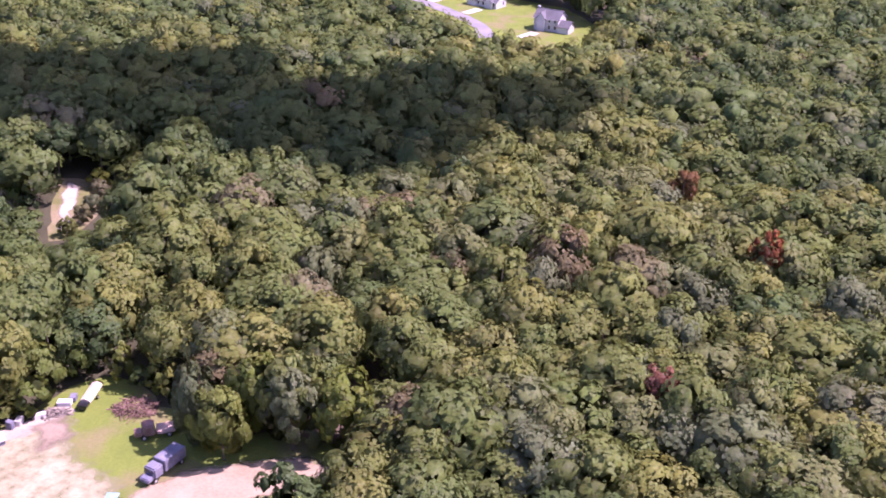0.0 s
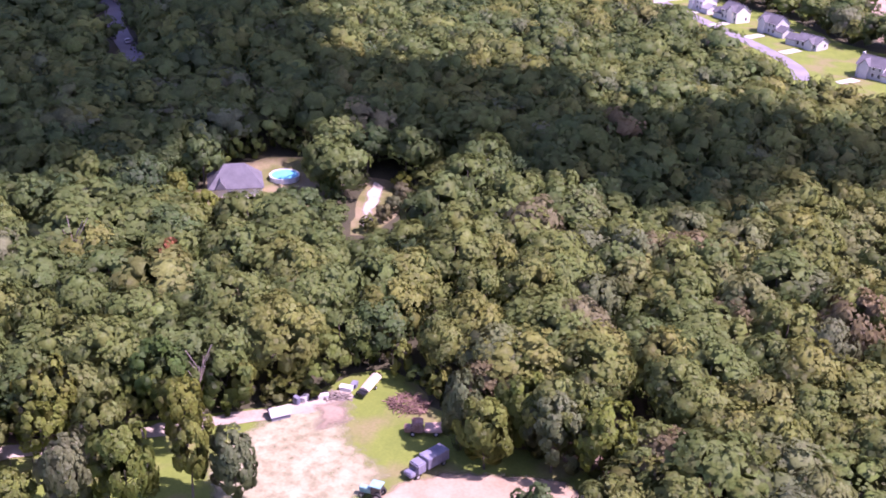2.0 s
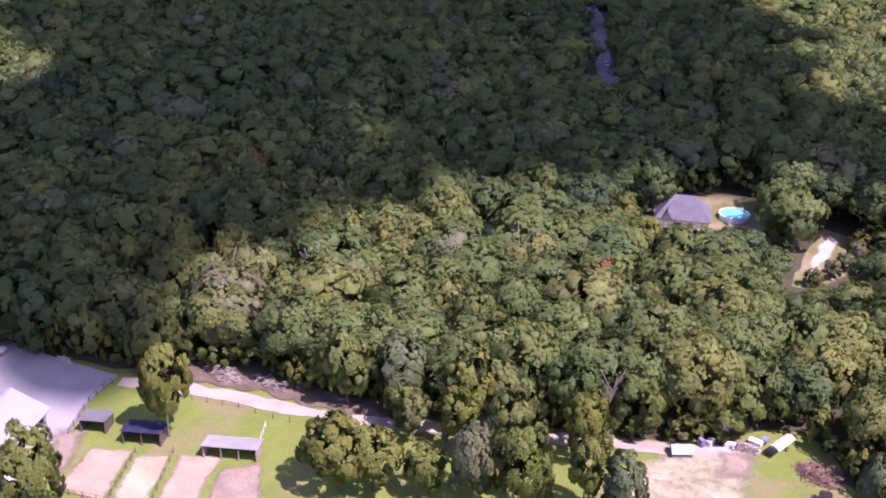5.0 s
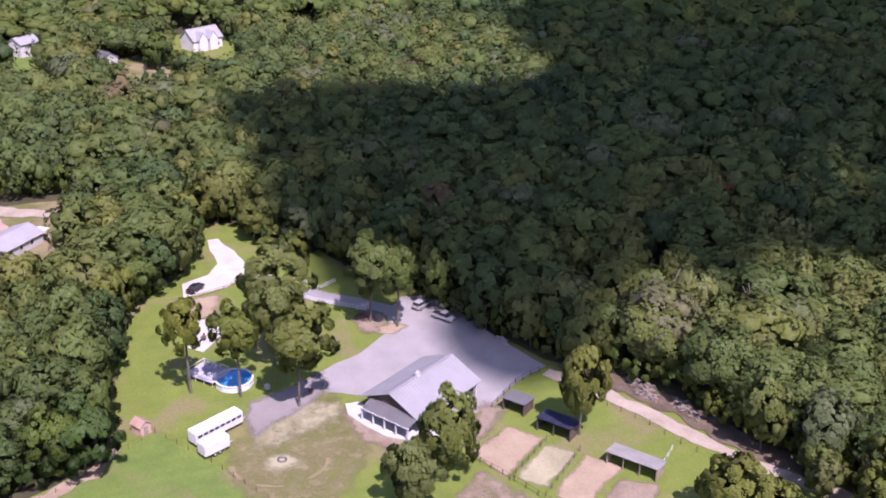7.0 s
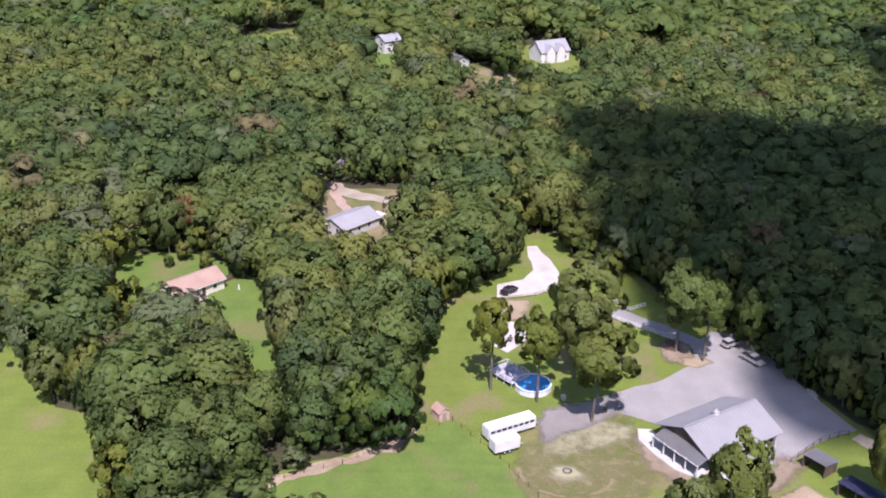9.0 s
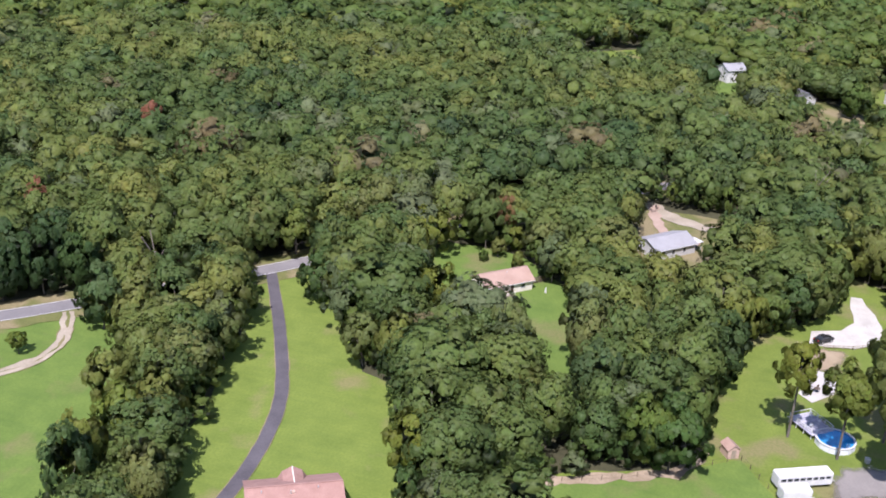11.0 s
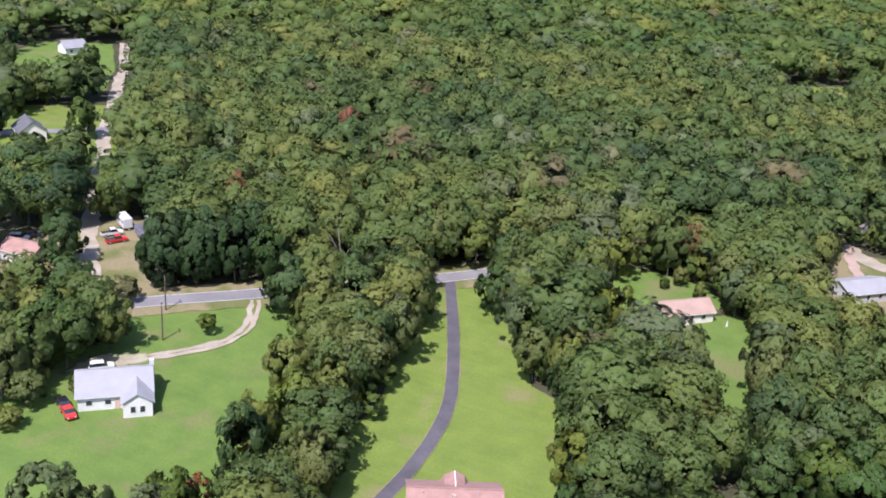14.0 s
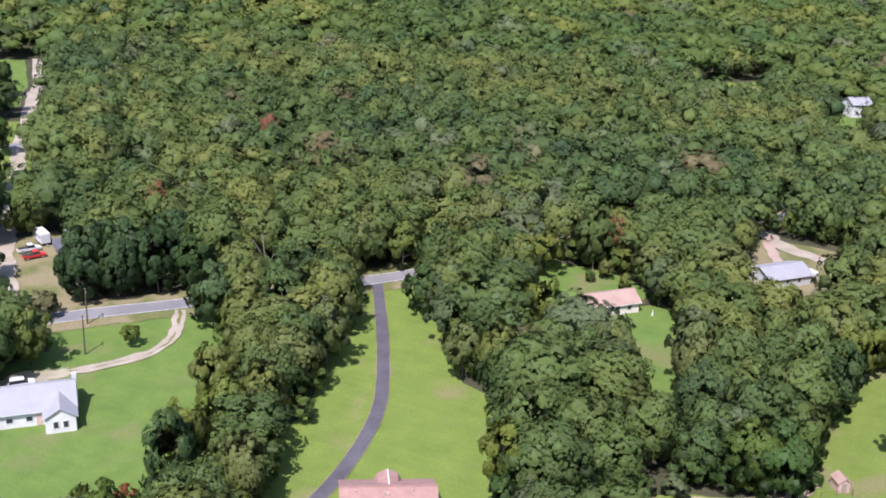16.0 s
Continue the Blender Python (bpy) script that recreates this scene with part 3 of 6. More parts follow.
worn("bare_earth", "trampled earth between barn and paddocks", "earth", [(-137, 62), (-145, 70), (-141, 72), (-136, 67), (-132, 60)], 0.05, SOFTDIRT, step=1.5, wobble=0.9)
worn("bare_earth", "rust-orange earth mound beside an oak", "earth", [(-176, 60), (-174, 63.5), (-176.5, 66.5), (-179.5, 64), (-179, 60.5)], 0.07, SOFTCLAY, 1.2)
worn("bare_earth", "dry leaf-strewn earth under the oak", "earth", [(-177, 57), (-176, 61.5), (-183, 64), (-187, 61), (-184, 57)], 0.055, SOFTDIRT, 1.6, full=0.8)
strip("dirt_lane", "pale dirt lane along the edge of the woods", "lane", [(-150, 85), (-141, 90.5), (-125, 97.5), (-114, 102), (-104, 107.5), (-91, 116), (-80, 122.5), (-70, 129.5), (-60, 135.5), (-53, 143)], 3.5, 0.06, SAND, 0.6)
worn("sandy_lot", "sun-bleached sandy lot with sparse grass", "lot", [(-66, 127), (-60, 135), (-54, 143), (-51, 138), (-48, 129), (-40, 124), (-44, 112), (-60, 106), (-67, 116)], 0.05, SOFTSAND, 3.5, step=2.0, wobble=1.4, full=0.66)
worn("bare_earth", "tan bare earth in the sandy lot", "earth", [(-55, 131), (-57, 138), (-53, 141), (-50, 134)], 0.065, SOFTDIRT, step=1.2, wobble=1.2)
worn("dirt_lane", "broad reddish dirt track entering the woods", "lane", [(-45, 111), (-37.3, 122.4), (-29.6, 127), (-22.9, 129.2), (-14, 130), (-8, 126), (-16, 122), (-26, 117), (-36, 108)], 0.065, SOFTCLAY, 1.6)
strip("driveway", "dark asphalt driveway curving down the lawn", "driveway", [(-100, -66.5), (-114, -67), (-124, -67), (-136, -68.2), (-146, -70.5), (-157, -74.8), (-174, -82.8), (-197.5, -95)], 2.5, 0.07, ASPHALT, 0.05)
strip("bare_verge", "tan bare strip between wood and paddock", "verge", [(-138, -20), (-143, -9.5), (-149, 1.5), (-157, 5.5)], 2.6, 0.05, DIRT, 0.9)
strip("driveway_edge", "thin pale verge along the asphalt driveway", "verge", [(-100, -66.5), (-114, -67), (-124, -67), (-136, -68.2), (-146, -70.5), (-157, -74.8), (-174, -82.8), (-197.5, -95)], 2.85, 0.05, DRYGRASS, 0.12)
strip("verge", "dry grass verge of the county road", "verge", COUNTY_ROAD, 13.0, 0.04, DRYGRASS, 0.8)
strip("road", "worn grey two-lane county road", "road", COUNTY_ROAD, 5.0, 0.08, OLDASPHALT, 0.05)
for off in (-2.35, 2.35):
    line = curve_through(COUNTY_ROAD)
    pts = []
    for p, q in zip(line[::8], line[1::8]):
        d = (q - p).normalized()
        pts.append((p.x - d.y * off, p.y + d.x * off))
    strip("edge_line", "thin white painted road edge line", "road marking", pts, 0.14, 0.09, WHITE, 0.02)
TWO_TRACK = [(-163, -125.5), (-154, -120.5), (-146, -118.8), (-140, -121), (-134, -125), (-129, -129), (-122, -134)]
strip("driveway", "two-track gravel drive curving to the white house", "driveway", TWO_TRACK, 2.9, 0.05, DRYGRASS, 0.45)
for off in (-0.72, 0.72):
    line = curve_through(TWO_TRACK)
    pts = [(p.x - (q - p).normalized().y * off, p.y + (q - p).normalized().x * off) for p, q in zip(line[::4], line[1::4])]
    strip("wheel_track", "pale gravel wheel track of the drive", "driveway", pts, 1.15, 0.055, SAND, 0.4)
worn("drive_apron", "sandy parking spot behind the white house", "driveway", [(-117, -137.5), (-126, -136), (-132, -129.5), (-128.5, -126.5), (-122, -131)], 0.05, SOFTSAND, 1.5)
strip("road", "distant shaded street with parked cars", "road", FAR_ROAD, 7.0, 0.06, OLDASPHALT, 0.1)
strip("dirt_lane", "pale dirt lane among trees", "lane", DIRT_LANE, 4.2, 0.06, SAND, 0.5)
strip("side_road", "narrow grey road across the dirt lane", "road", [(-195, -279), (-213, -261), (-240, -236), (-262, -214)], 4.5, 0.07, OLDASPHALT, 0.1)
strip("street", "grey street before a row of houses", "road", [(-45, 505), (-20, 470), (-2, 442), (19, 409), (29, 388), (31, 371)], 6.0, 0.06, OLDASPHALT, 0.1)
strip("sand_track", "pale dirt turnaround behind the grey house", "track", [(-281, -16), (-272, -8), (-268, 0), (-266, 9)], 5.0, 0.05, SAND, 0.8)
strip("sand_track", "pale rutted dirt drive", "track", [(-280, -14), (-268, -12), (-258, -8), (-254, 0)], 3.0, 0.055, CLAY, 0.6)


# ---- trees ----
def ball_net(sub):
    """Corners and triangles of an evenly split ball."""
    bm = bmesh.new()
    bmesh.ops.create_icosphere(bm, subdivisions=sub, radius=1.0)
    bm.verts.ensure_lookup_table()
    v = np.array([p.co[:] for p in bm.verts])
    f = np.array([[p.index for p in t.verts] for t in bm.faces])
    bm.free()
    return v, f


NETS = {k: ball_net(k) for k in (0, 1, 2)}


def crown_shape(rng, puffs, cards, size, low=-0.7, puff=(0.22, 0.36), gaps=0.0, fine=0, uneven=1.0):
    """A crown of about unit radius: rounded leafy clumps set over an uneven dome, with loose sprays. Returns corners, clump faces, spray faces, which way each corner looks out, and its place on its spray."""
    ico, tri = NETS[fine]
    verts, tris, dirs, base = [], [], [], 0
    i = np.arange(puffs) + 0.5
    z = 1 - (1 - low) * i / puffs
    a = i * 2.39996 + rng.uniform(0, 6.28)
    z = np.clip(z + rng.normal(0, 0.06, puffs), low, 1)
    r = np.sqrt(np.clip(1 - z * z, 0.0, 1))
    d = np.stack([r * np.cos(a), r * np.sin(a), z], 1) + rng.normal(0, 0.08, (puffs, 3))
    d /= np.linalg.norm(d, axis=1, keepdims=True)
    wave = [(rng.normal(size=3), rng.uniform(0, 6.28)) for _ in range(3)]
    swell = 1 + uneven * (sum(0.08 * np.sin(d @ k * 3.0 + p) for k, p in wave) + rng.normal(0, 0.05, puffs))
    pr = rng.uniform(*puff, puffs)
    c = d * (swell * (1 - pr * 0.8))[:, None]
    if uneven > 1:
        c *= np.where(rng.random(puffs) < 0.16, rng.uniform(0.4, 0.8, puffs), 1)[:, None]
    keep = rng.random(puffs) >= gaps
    for k in np.nonzero(keep)[0]:
        q = Euler(rng.uniform(0, 6.28, 3)).to_matrix()
        v = ico @ np.array(q).T * rng.uniform(0.64, 0.9, (len(ico), 1)) * (pr[k] * rng.uniform(0.75, 1.05, 3))
        f = tri[(v[tri].mean(1) @ d[k]) > -0.35 * pr[k]]
        used = np.unique(f)
        back = np.zeros(len(v), int)
        back[used] = np.arange(len(used))
        verts.append(v[used] + c[k])
        dirs.append(v[used] / np.linalg.norm(v[used], axis=1, keepdims=True) * 0.32 + d[k] * 0.68)
        tris.append(back[f] + base)
        base += len(used)
    pick = rng.choice(np.nonzero(keep)[0], cards)
    e = d[pick] + 0.75 * rng.normal(size=(cards, 3))
    e /= np.linalg.norm(e, axis=1, keepdims=True)
    p = c[pick] + e * (pr[pick] * rng.uniform(0.86, 1.12, cards))[:, None]
    n = 0.5 * d[pick] + 0.7 * e + 0.35 * rng.normal(size=(cards, 3))
    n /= np.linalg.norm(n, axis=1, keepdims=True)
    u = np.cross(n, rng.normal(size=(cards, 3)))
    u /= np.linalg.norm(u, axis=1, keepdims=True)
    w = np.cross(n, u)
    s = size * rng.uniform(0.5, 1.35, cards)
    k = rng.uniform(0.85, 1.2, (3, cards))
    q = [p + u * (s * k[0])[:, None], p + (w * 0.87 - u * 0.5) * (s * k[1])[:, None], p - (w * 0.87 + u * 0.5) * (s * k[2])[:, None]]
    q = np.stack(q, 1).reshape(-1, 3)
    sprays = np.arange(len(q)).reshape(-1, 3) + base
    span = np.zeros((base + cards * 3, 3))
    span[base:] = np.stack([np.stack([k[0], 0 * k[0], 0 * k[0]], 1), np.stack([-0.5 * k[1], 0.87 * k[1], 0 * k[1]], 1), np.stack([-0.5 * k[2], -0.87 * k[2], 0 * k[2]], 1)], 1).reshape(-1, 3)
    dirs.append(np.repeat(0.28 * e + 0.72 * d[pick] + 0.1 * rng.normal(size=(cards, 3)), 3, 0))
    return np.concatenate(verts + [q]), np.concatenate(tris), sprays, np.concatenate(dirs), span


def mixed_mesh(name, corners, tris, quads, tints, materials, outward=None, leaf=None):
    """A mesh of smooth clumps and flat loose faces."""
    me = bpy.data.meshes.new(name)
    nt, nq = len(tris), len(quads)
    side = quads.shape[1] if nq else 3
    me.vertices.add(len(corners))
    me.vertices.foreach_set("co", np.ascontiguousarray(corners, dtype=np.float32).ravel())
    loops = np.concatenate([np.asarray(tris).ravel(), np.asarray(quads).ravel()]).astype(np.int32)
    me.loops.add(len(loops))
    me.loops.foreach_set("vertex_index", loops)
    me.polygons.add(nt + nq)
    starts = np.concatenate([np.arange(nt) * 3, nt * 3 + np.arange(nq) * side]).astype(np.int32)
    me.polygons.foreach_set("loop_start", starts)
    me.polygons.foreach_set("loop_total", np.concatenate([np.full(nt, 3), np.full(nq, side)]).astype(np.int32))
    me.polygons.foreach_set("use_smooth", np.concatenate([np.ones(nt), np.zeros(nq)]).astype(bool))
    at = me.attributes.new("tint", "FLOAT", "POINT")
    at.data.foreach_set("value", np.ascontiguousarray(tints, dtype=np.float32))
    if outward is not None:
        way = me.attributes.new("outward", "FLOAT_VECTOR", "POINT")
        way.data.foreach_set("vector", np.ascontiguousarray(outward / np.linalg.norm(outward, axis=1, keepdims=True), dtype=np.float32).ravel())
        on = me.attributes.new("leaf", "FLOAT_VECTOR", "POINT")
        on.data.foreach_set("vector", np.ascontiguousarray(leaf, dtype=np.float32).ravel())
    for m in materials:
        me.materials.append(m)
    if len(materials) > 1:
        me.polygons.foreach_set("material_index", np.concatenate([np.zeros(nt), np.ones(nq)]).astype(np.int32))
    me.update(calc_edges=True)
    return me


def tint_of(rng, k, px, py):
    """Mostly greens, drifting over the woods; here and there a grey-green, brown or red tree."""
    drift = np.array([noise.noise((x * 0.012, y * 0.012, 5.0)) for x, y in zip(px, py)])
    t = np.clip(0.36 + 0.22 * drift + rng.normal(0, 0.115, k), 0.02, 0.66)
    odd = rng.random(k)
    dry = (px > -48) & (py < 215)
    t = np.where(dry, np.clip(t + 0.1, 0, 0.68), t)
    t = np.where(odd < np.where(dry, 0.17, 0.06), rng.uniform(0.70, 0.80, k), t)
    t = np.where(odd < np.where(dry, 0.05, 0.009), rng.uniform(0.85, 0.90, k), t)
    return t


SIGHT = (-31.0, 143.0)
rng = np.random.default_rng(11)


def woodland(r0, r1, gap):
    """Places for trees between two distances, on a loose grid outside the clearings."""
    n = int(r1 / gap) + 2
    m = int(r1 / gap / 0.87) + 2
    gx, gy = np.meshgrid(np.arange(-n, n + 1), np.arange(-m, m + 1))
    px = (gx + 0.5 * (gy % 2)).ravel() * gap + rng.uniform(-0.36, 0.36, gx.size) * gap
    py = gy.ravel() * gap * 0.87 + rng.uniform(-0.36, 0.36, gx.size) * gap
    r = np.hypot(px, py)
    head = np.degrees(np.arctan2(-px, py))
    head = np.where((head < -100) & (SIGHT[1] < 180), head + 360, head)
    ok = (r > r0) & (r <= r1) & (head > SIGHT[0]) & (head < SIGHT[1])
    px, py = px[ok], py[ok]
    for poly in OPEN:
        near = away(px, py, poly, True)
        keep = ~(inside(px, py, poly) | (near < 0.8))
        px, py = px[keep], py[keep]
    for line, half in WAYS:
        keep = away(px, py, line, False) > half + 1.5
        px, py = px[keep], py[keep]
    return px, py


def trunk_quads(rng, px, py, h):
    """Four-sided tapering stems."""
    out = []
    for x, y, t in zip(px, py, h):
        a = rng.uniform(0, 1.5)
        w, lean = rng.uniform(0.16, 0.28), rng.normal(0, 0.5, 2)
        lo = [(x + w * math.cos(a + i * math.pi / 2), y + w * math.sin(a + i * math.pi / 2), 0.0) for i in range(4)]
        hi = [(x + lean[0] + 0.4 * w * math.cos(a + i * math.pi / 2), y + lean[1] + 0.4 * w * math.sin(a + i * math.pi / 2), t * 0.75) for i in range(4)]
        for i in range(4):
            j = (i + 1) % 4
            out += [lo[i], lo[j], hi[j], hi[i]]
    return np.array(out)


def plant(name, label, px, py, templates, radius, height, trunks=False, darker=0.0, spray=SPRAY):
    k = len(px)
    tint = tint_of(rng, k, px, py)
    tint = np.where(tint < 0.67, np.clip(tint - darker, 0.02, 1), tint)
    which = rng.integers(0, len(templates), k)
    r = rng.uniform(*radius, k)
    r = np.where(rng.random(k) < 0.22, r * rng.uniform(1.12, 1.35, k), r)
    h = rng.uniform(*height, k) + 0.7 * (r - np.mean(radius)) + np.array([2.4 * noise.noise((x * 0.02, y * 0.02, 0.0)) for x, y in zip(px, py)])
    for poly, share in LOW:
        low = inside(px, py, poly)
        h, r = np.where(low, h * share, h), np.where(low, r * (0.5 + 0.5 * share), r)
    turn = rng.uniform(0, 2 * math.pi, k)
    allv, allt, allf, allq, alln, alls, base = [], [], [], [], [], [], 0
    for i in range(k):
        tpl, f, q, way, span = templates[which[i]]
        cs, sn = math.cos(turn[i]), math.sin(turn[i])
        deep = h[i] * rng.uniform(0.36, 0.46)
        v = np.empty_like(tpl)
        v[:, 0] = px[i] + r[i] * (tpl[:, 0] * cs - tpl[:, 1] * sn)
        v[:, 1] = py[i] + r[i] * (tpl[:, 0] * sn + tpl[:, 1] * cs)
        v[:, 2] = h[i] - deep * 1.05 + deep * tpl[:, 2]
        allv.append(v)
        alls.append(span)
        k1, k2 = 1 / r[i], 1 / deep
        alln.append(np.stack([(way[:, 0] * cs - way[:, 1] * sn) * k1, (way[:, 0] * sn + way[:, 1] * cs) * k1, way[:, 2] * k2], 1))
        allt.append(np.full(len(v), tint[i]))
        allf.append(f + base)
        allq.append(q + base)
        base += len(v)
    me = mixed_mesh(name, np.concatenate(allv), np.concatenate(allf), np.concatenate(allq), np.concatenate(allt), [LEAF, spray], np.concatenate(alln), np.concatenate(alls))
    ob = tagged(new(name, me), label, "woods", kind="stuff")
    if trunks:
        tv = trunk_quads(rng, px, py, h)
        tm = mixed_mesh("tree_trunks", tv, np.zeros((0, 3), int), np.arange(len(tv)).reshape(-1, 4), np.zeros(len(tv)), [BARK])
        tagged(new("tree_trunks", tm), "thin grey-brown trunks of the woodland trees", "trunks", kind="stuff")
    return ob


def tree(label, x, y, h, r, tint, low=0.35, cards=330, group="trees in the yards", seed=0, name="tree", open_crown=0.7):
    """A tree of its own: a tapered trunk with limbs under a leafy crown that begins at low times its height."""
    rg = np.random.default_rng(seed + 100)
    top = thing(name, label, "tree", x, y, rg.uniform(0, 360), group=group)
    bm = bmesh.new()
    w = 0.011 * h + 0.05
    tip = Vector((rg.normal(0, 0.3), rg.normal(0, 0.3), h * (low + 0.35)))
    knee = Vector((tip.x * 0.3, tip.y * 0.3, h * low))
    for a, b, w1, w2 in ((Vector((0, 0, -0.1)), knee, w, w * 0.75), (knee, tip, w * 0.75, w * 0.3)):
        d = b - a
        rod(w1, w2, d.length, a, 7, bm, d.to_track_quat("Z", "Y").to_matrix().to_4x4())
    for i in range(5):
        a = rg.uniform(0, 6.28)
        s = knee.lerp(tip, rg.uniform(0, 0.7))
        d = Vector((math.cos(a), math.sin(a), rg.uniform(0.5, 1.1))).normalized() * r * rg.uniform(0.5, 0.8)
        rod(w * 0.4, w * 0.12, d.length, s, 5, bm, d.to_track_quat("Z", "Y").to_matrix().to_4x4())
    part("trunk", bm, BARK, top)
    tpl, f, q, way, span = crown_shape(rg, 34, cards * 4, 0.145, -0.85, (0.15, 0.36), gaps=1 - open_crown, uneven=1.4)
    half = h * (1 - low) / 2
    v = tpl * (r, r, half) + (tip.x, tip.y, h - half * 1.02)
    me = mixed_mesh("crown", v, f, q, np.full(len(v), tint + 0.07 if 0.18 < tint < 0.6 else tint), [LEAF, SPRAY], way / (r, r, half), span)
    crown = new("crown", me)
    crown.parent = top
    return top


NEAREST = [crown_shape(rng, 14, 1150, 0.105, -0.6, puff=(0.32, 0.48)) for _ in range(14)]
NEAR = [crown_shape(rng, 10, 680, 0.13, -0.55, puff=(0.37, 0.53)) for _ in range(12)]
MIDDLE = [crown_shape(rng, 6, 245, 0.155, -0.5, puff=(0.46, 0.62)) for _ in range(12)]
FAR = [crown_shape(rng, 4, 64, 0.235, -0.3, puff=(0.54, 0.7)) for _ in range(12)]
px, py = woodland(94, 262, 7.7)
keep = rng.random(len(px)) > 0.045
px, py = px[keep], py[keep]
edge = np.min([away(px, py, poly, True) for poly in (HOMESTEAD, DRIVE_LAWN, W_LAWN, ORANGE_YARD)], axis=0) < 4.5
order = np.nonzero(edge)[0][:240]
single = np.zeros(len(px), bool)
single[order] = True
close = np.hypot(px, py) < 178
plant("woods_near", "dense mixed oak woods in olive and dark green", px[~single & close], py[~single & close], NEAREST, (4.3, 7.0), (11.0, 16.2), True)
plant("woods_near", "dense oak woods in olive and mid green", px[~single & ~close], py[~single & ~close], NEAR, (4.4, 7.2), (11.0, 16.2), True)
KINDS = [("tall dark green oak at the edge of the woods", 0.16), ("broad olive-green oak at the edge of the woods", 0.42), ("yellow-green hickory at the edge of the woods", 0.58),
         ("mid-green oak at the edge of the woods", 0.3), ("grey-green oak at the edge of the woods", 0.74), ("olive oak with a full low crown beside the grass", 0.5)]
edge_trees = []
for i in order:
    j = int(rng.integers(0, len(KINDS)))
    x, y = float(px[i]), float(py[i])
    if j >= len(edge_trees):
        j = len(edge_trees)
        edge_trees.append(tree(KINDS[j][0], x, y, 14.5, 4.6, KINDS[j][1], 0.12, 300, "trees along the edge of the woods", j, "edge_tree", 0.8))
        continue
    s, t = rng.uniform(0.8, 1.15), rng.uniform(0.85, 1.2)
    copy_thing(edge_trees[j], pose(x, y, 0, 0, 0, rng.uniform(0, 360)) @ Matrix.Diagonal((t, t, s, 1)))
ex, ey = [], []
for poly in (HOMESTEAD, DRIVE_LAWN, W_LAWN, ORANGE_YARD, GREY_YARD, POOL_YARD):
    area = sum(a[0] * b[1] - b[0] * a[1] for a, b in zip(poly, poly[1:] + poly[:1]))
    for (x1, y1), (x2, y2) in zip(poly, poly[1:] + poly[:1]):
        d = Vector((x2 - x1, y2 - y1))
        out = Vector((d.y, -d.x)).normalized() * (1 if area > 0 else -1)
        for i in range(int(d.length / 3.2)):
            p = Vector((x1, y1)) + d * ((i + rng.uniform(0.2, 0.8)) * 3.2 / d.length) + out * rng.uniform(1.5, 5.5)
            ex.append(p.x)
            ey.append(p.y)
ex, ey = np.array(ex), np.array(ey)
for poly in OPEN:
    keep = ~inside(ex, ey, poly)
    ex, ey = ex[keep], ey[keep]
head = np.degrees(np.arctan2(-ex, ey))
keep = (np.hypot(ex, ey) > 125) & (away(ex, ey, COUNTY_ROAD, False) > 5) & (head > SIGHT[0]) & (head < SIGHT[1])
UNDER = [crown_shape(rng, 10, 170, 0.32, -0.85, puff=(0.26, 0.42)) for _ in range(8)]
plant("understorey", "low dense growth along the edge of the woods", ex[keep], ey[keep], UNDER, (1.6, 3.0), (4.5, 9.5))
fx, fy = [], []
RIMS = [p + p[:1] for p in (NW_STRIP, NW_LAWN, MEADOW, YARD_B, YARD_WHITE, YARD_TALL, SUBURB, FAR_FIELD, RED_LOT, HOUSE_L3)] + [DIRT_LANE, DIRT_LANE]
for rim in RIMS:
    for (x1, y1), (x2, y2) in zip(rim, rim[1:]):
        for i in range(int(math.dist((x1, y1), (x2, y2)) / 2.0)):
            u = (i + rng.uniform(0.2, 0.8)) * 2.0 / math.dist((x1, y1), (x2, y2))
            fx.append(x1 + (x2 - x1) * u + rng.uniform(-9, 9))
            fy.append(y1 + (y2 - y1) * u + rng.uniform(-9, 9))
fx, fy = np.array(fx), np.array(fy)
for poly in OPEN:
    keep = ~inside(fx, fy, poly) & (away(fx, fy, poly, True) > 2.2)
    fx, fy = fx[keep], fy[keep]
for line, half in WAYS:
    keep = away(fx, fy, line, False) > half + 2.2
    fx, fy = fx[keep], fy[keep]
SKIRT = [crown_shape(rng, 5, 80, 0.32, -0.9, puff=(0.4, 0.55)) for _ in range(8)]
plant("understorey", "low dense growth round the distant clearings", fx, fy, SKIRT, (2.6, 4.2), (6.0, 11.5), spray=BROAD_SPRAY)
SIGHT = (-181.0, 181.0)
px, py = woodland(0, 94, 9.5)
under = np.hypot(px, py) < 48
for ring, crowns in ((under, NEAREST), (~under, MIDDLE)):
    plant("woods_below", "oak woods below the flight", px[ring], py[ring], crowns, (4.8, 7.2), (10.5, 16.0), spray=SPRAY if crowns is NEAREST else BROAD_SPRAY)
SIGHT = (-27.5, 140.5)
px, py = woodland(260, 452, 8.3)
plant("woods_middle", "continuous green forest canopy", px, py, MIDDLE, (4.8, 7.6), (11.0, 16.2), spray=BROAD_SPRAY)
px, py = woodland(450, 740, 11.4)
plant("woods_far", "distant forest canopy fading to the top of the view", px, py, FAR, (6.2, 9.4), (11.0, 18.0), darker=0.02, spray=FAR_SPRAY)


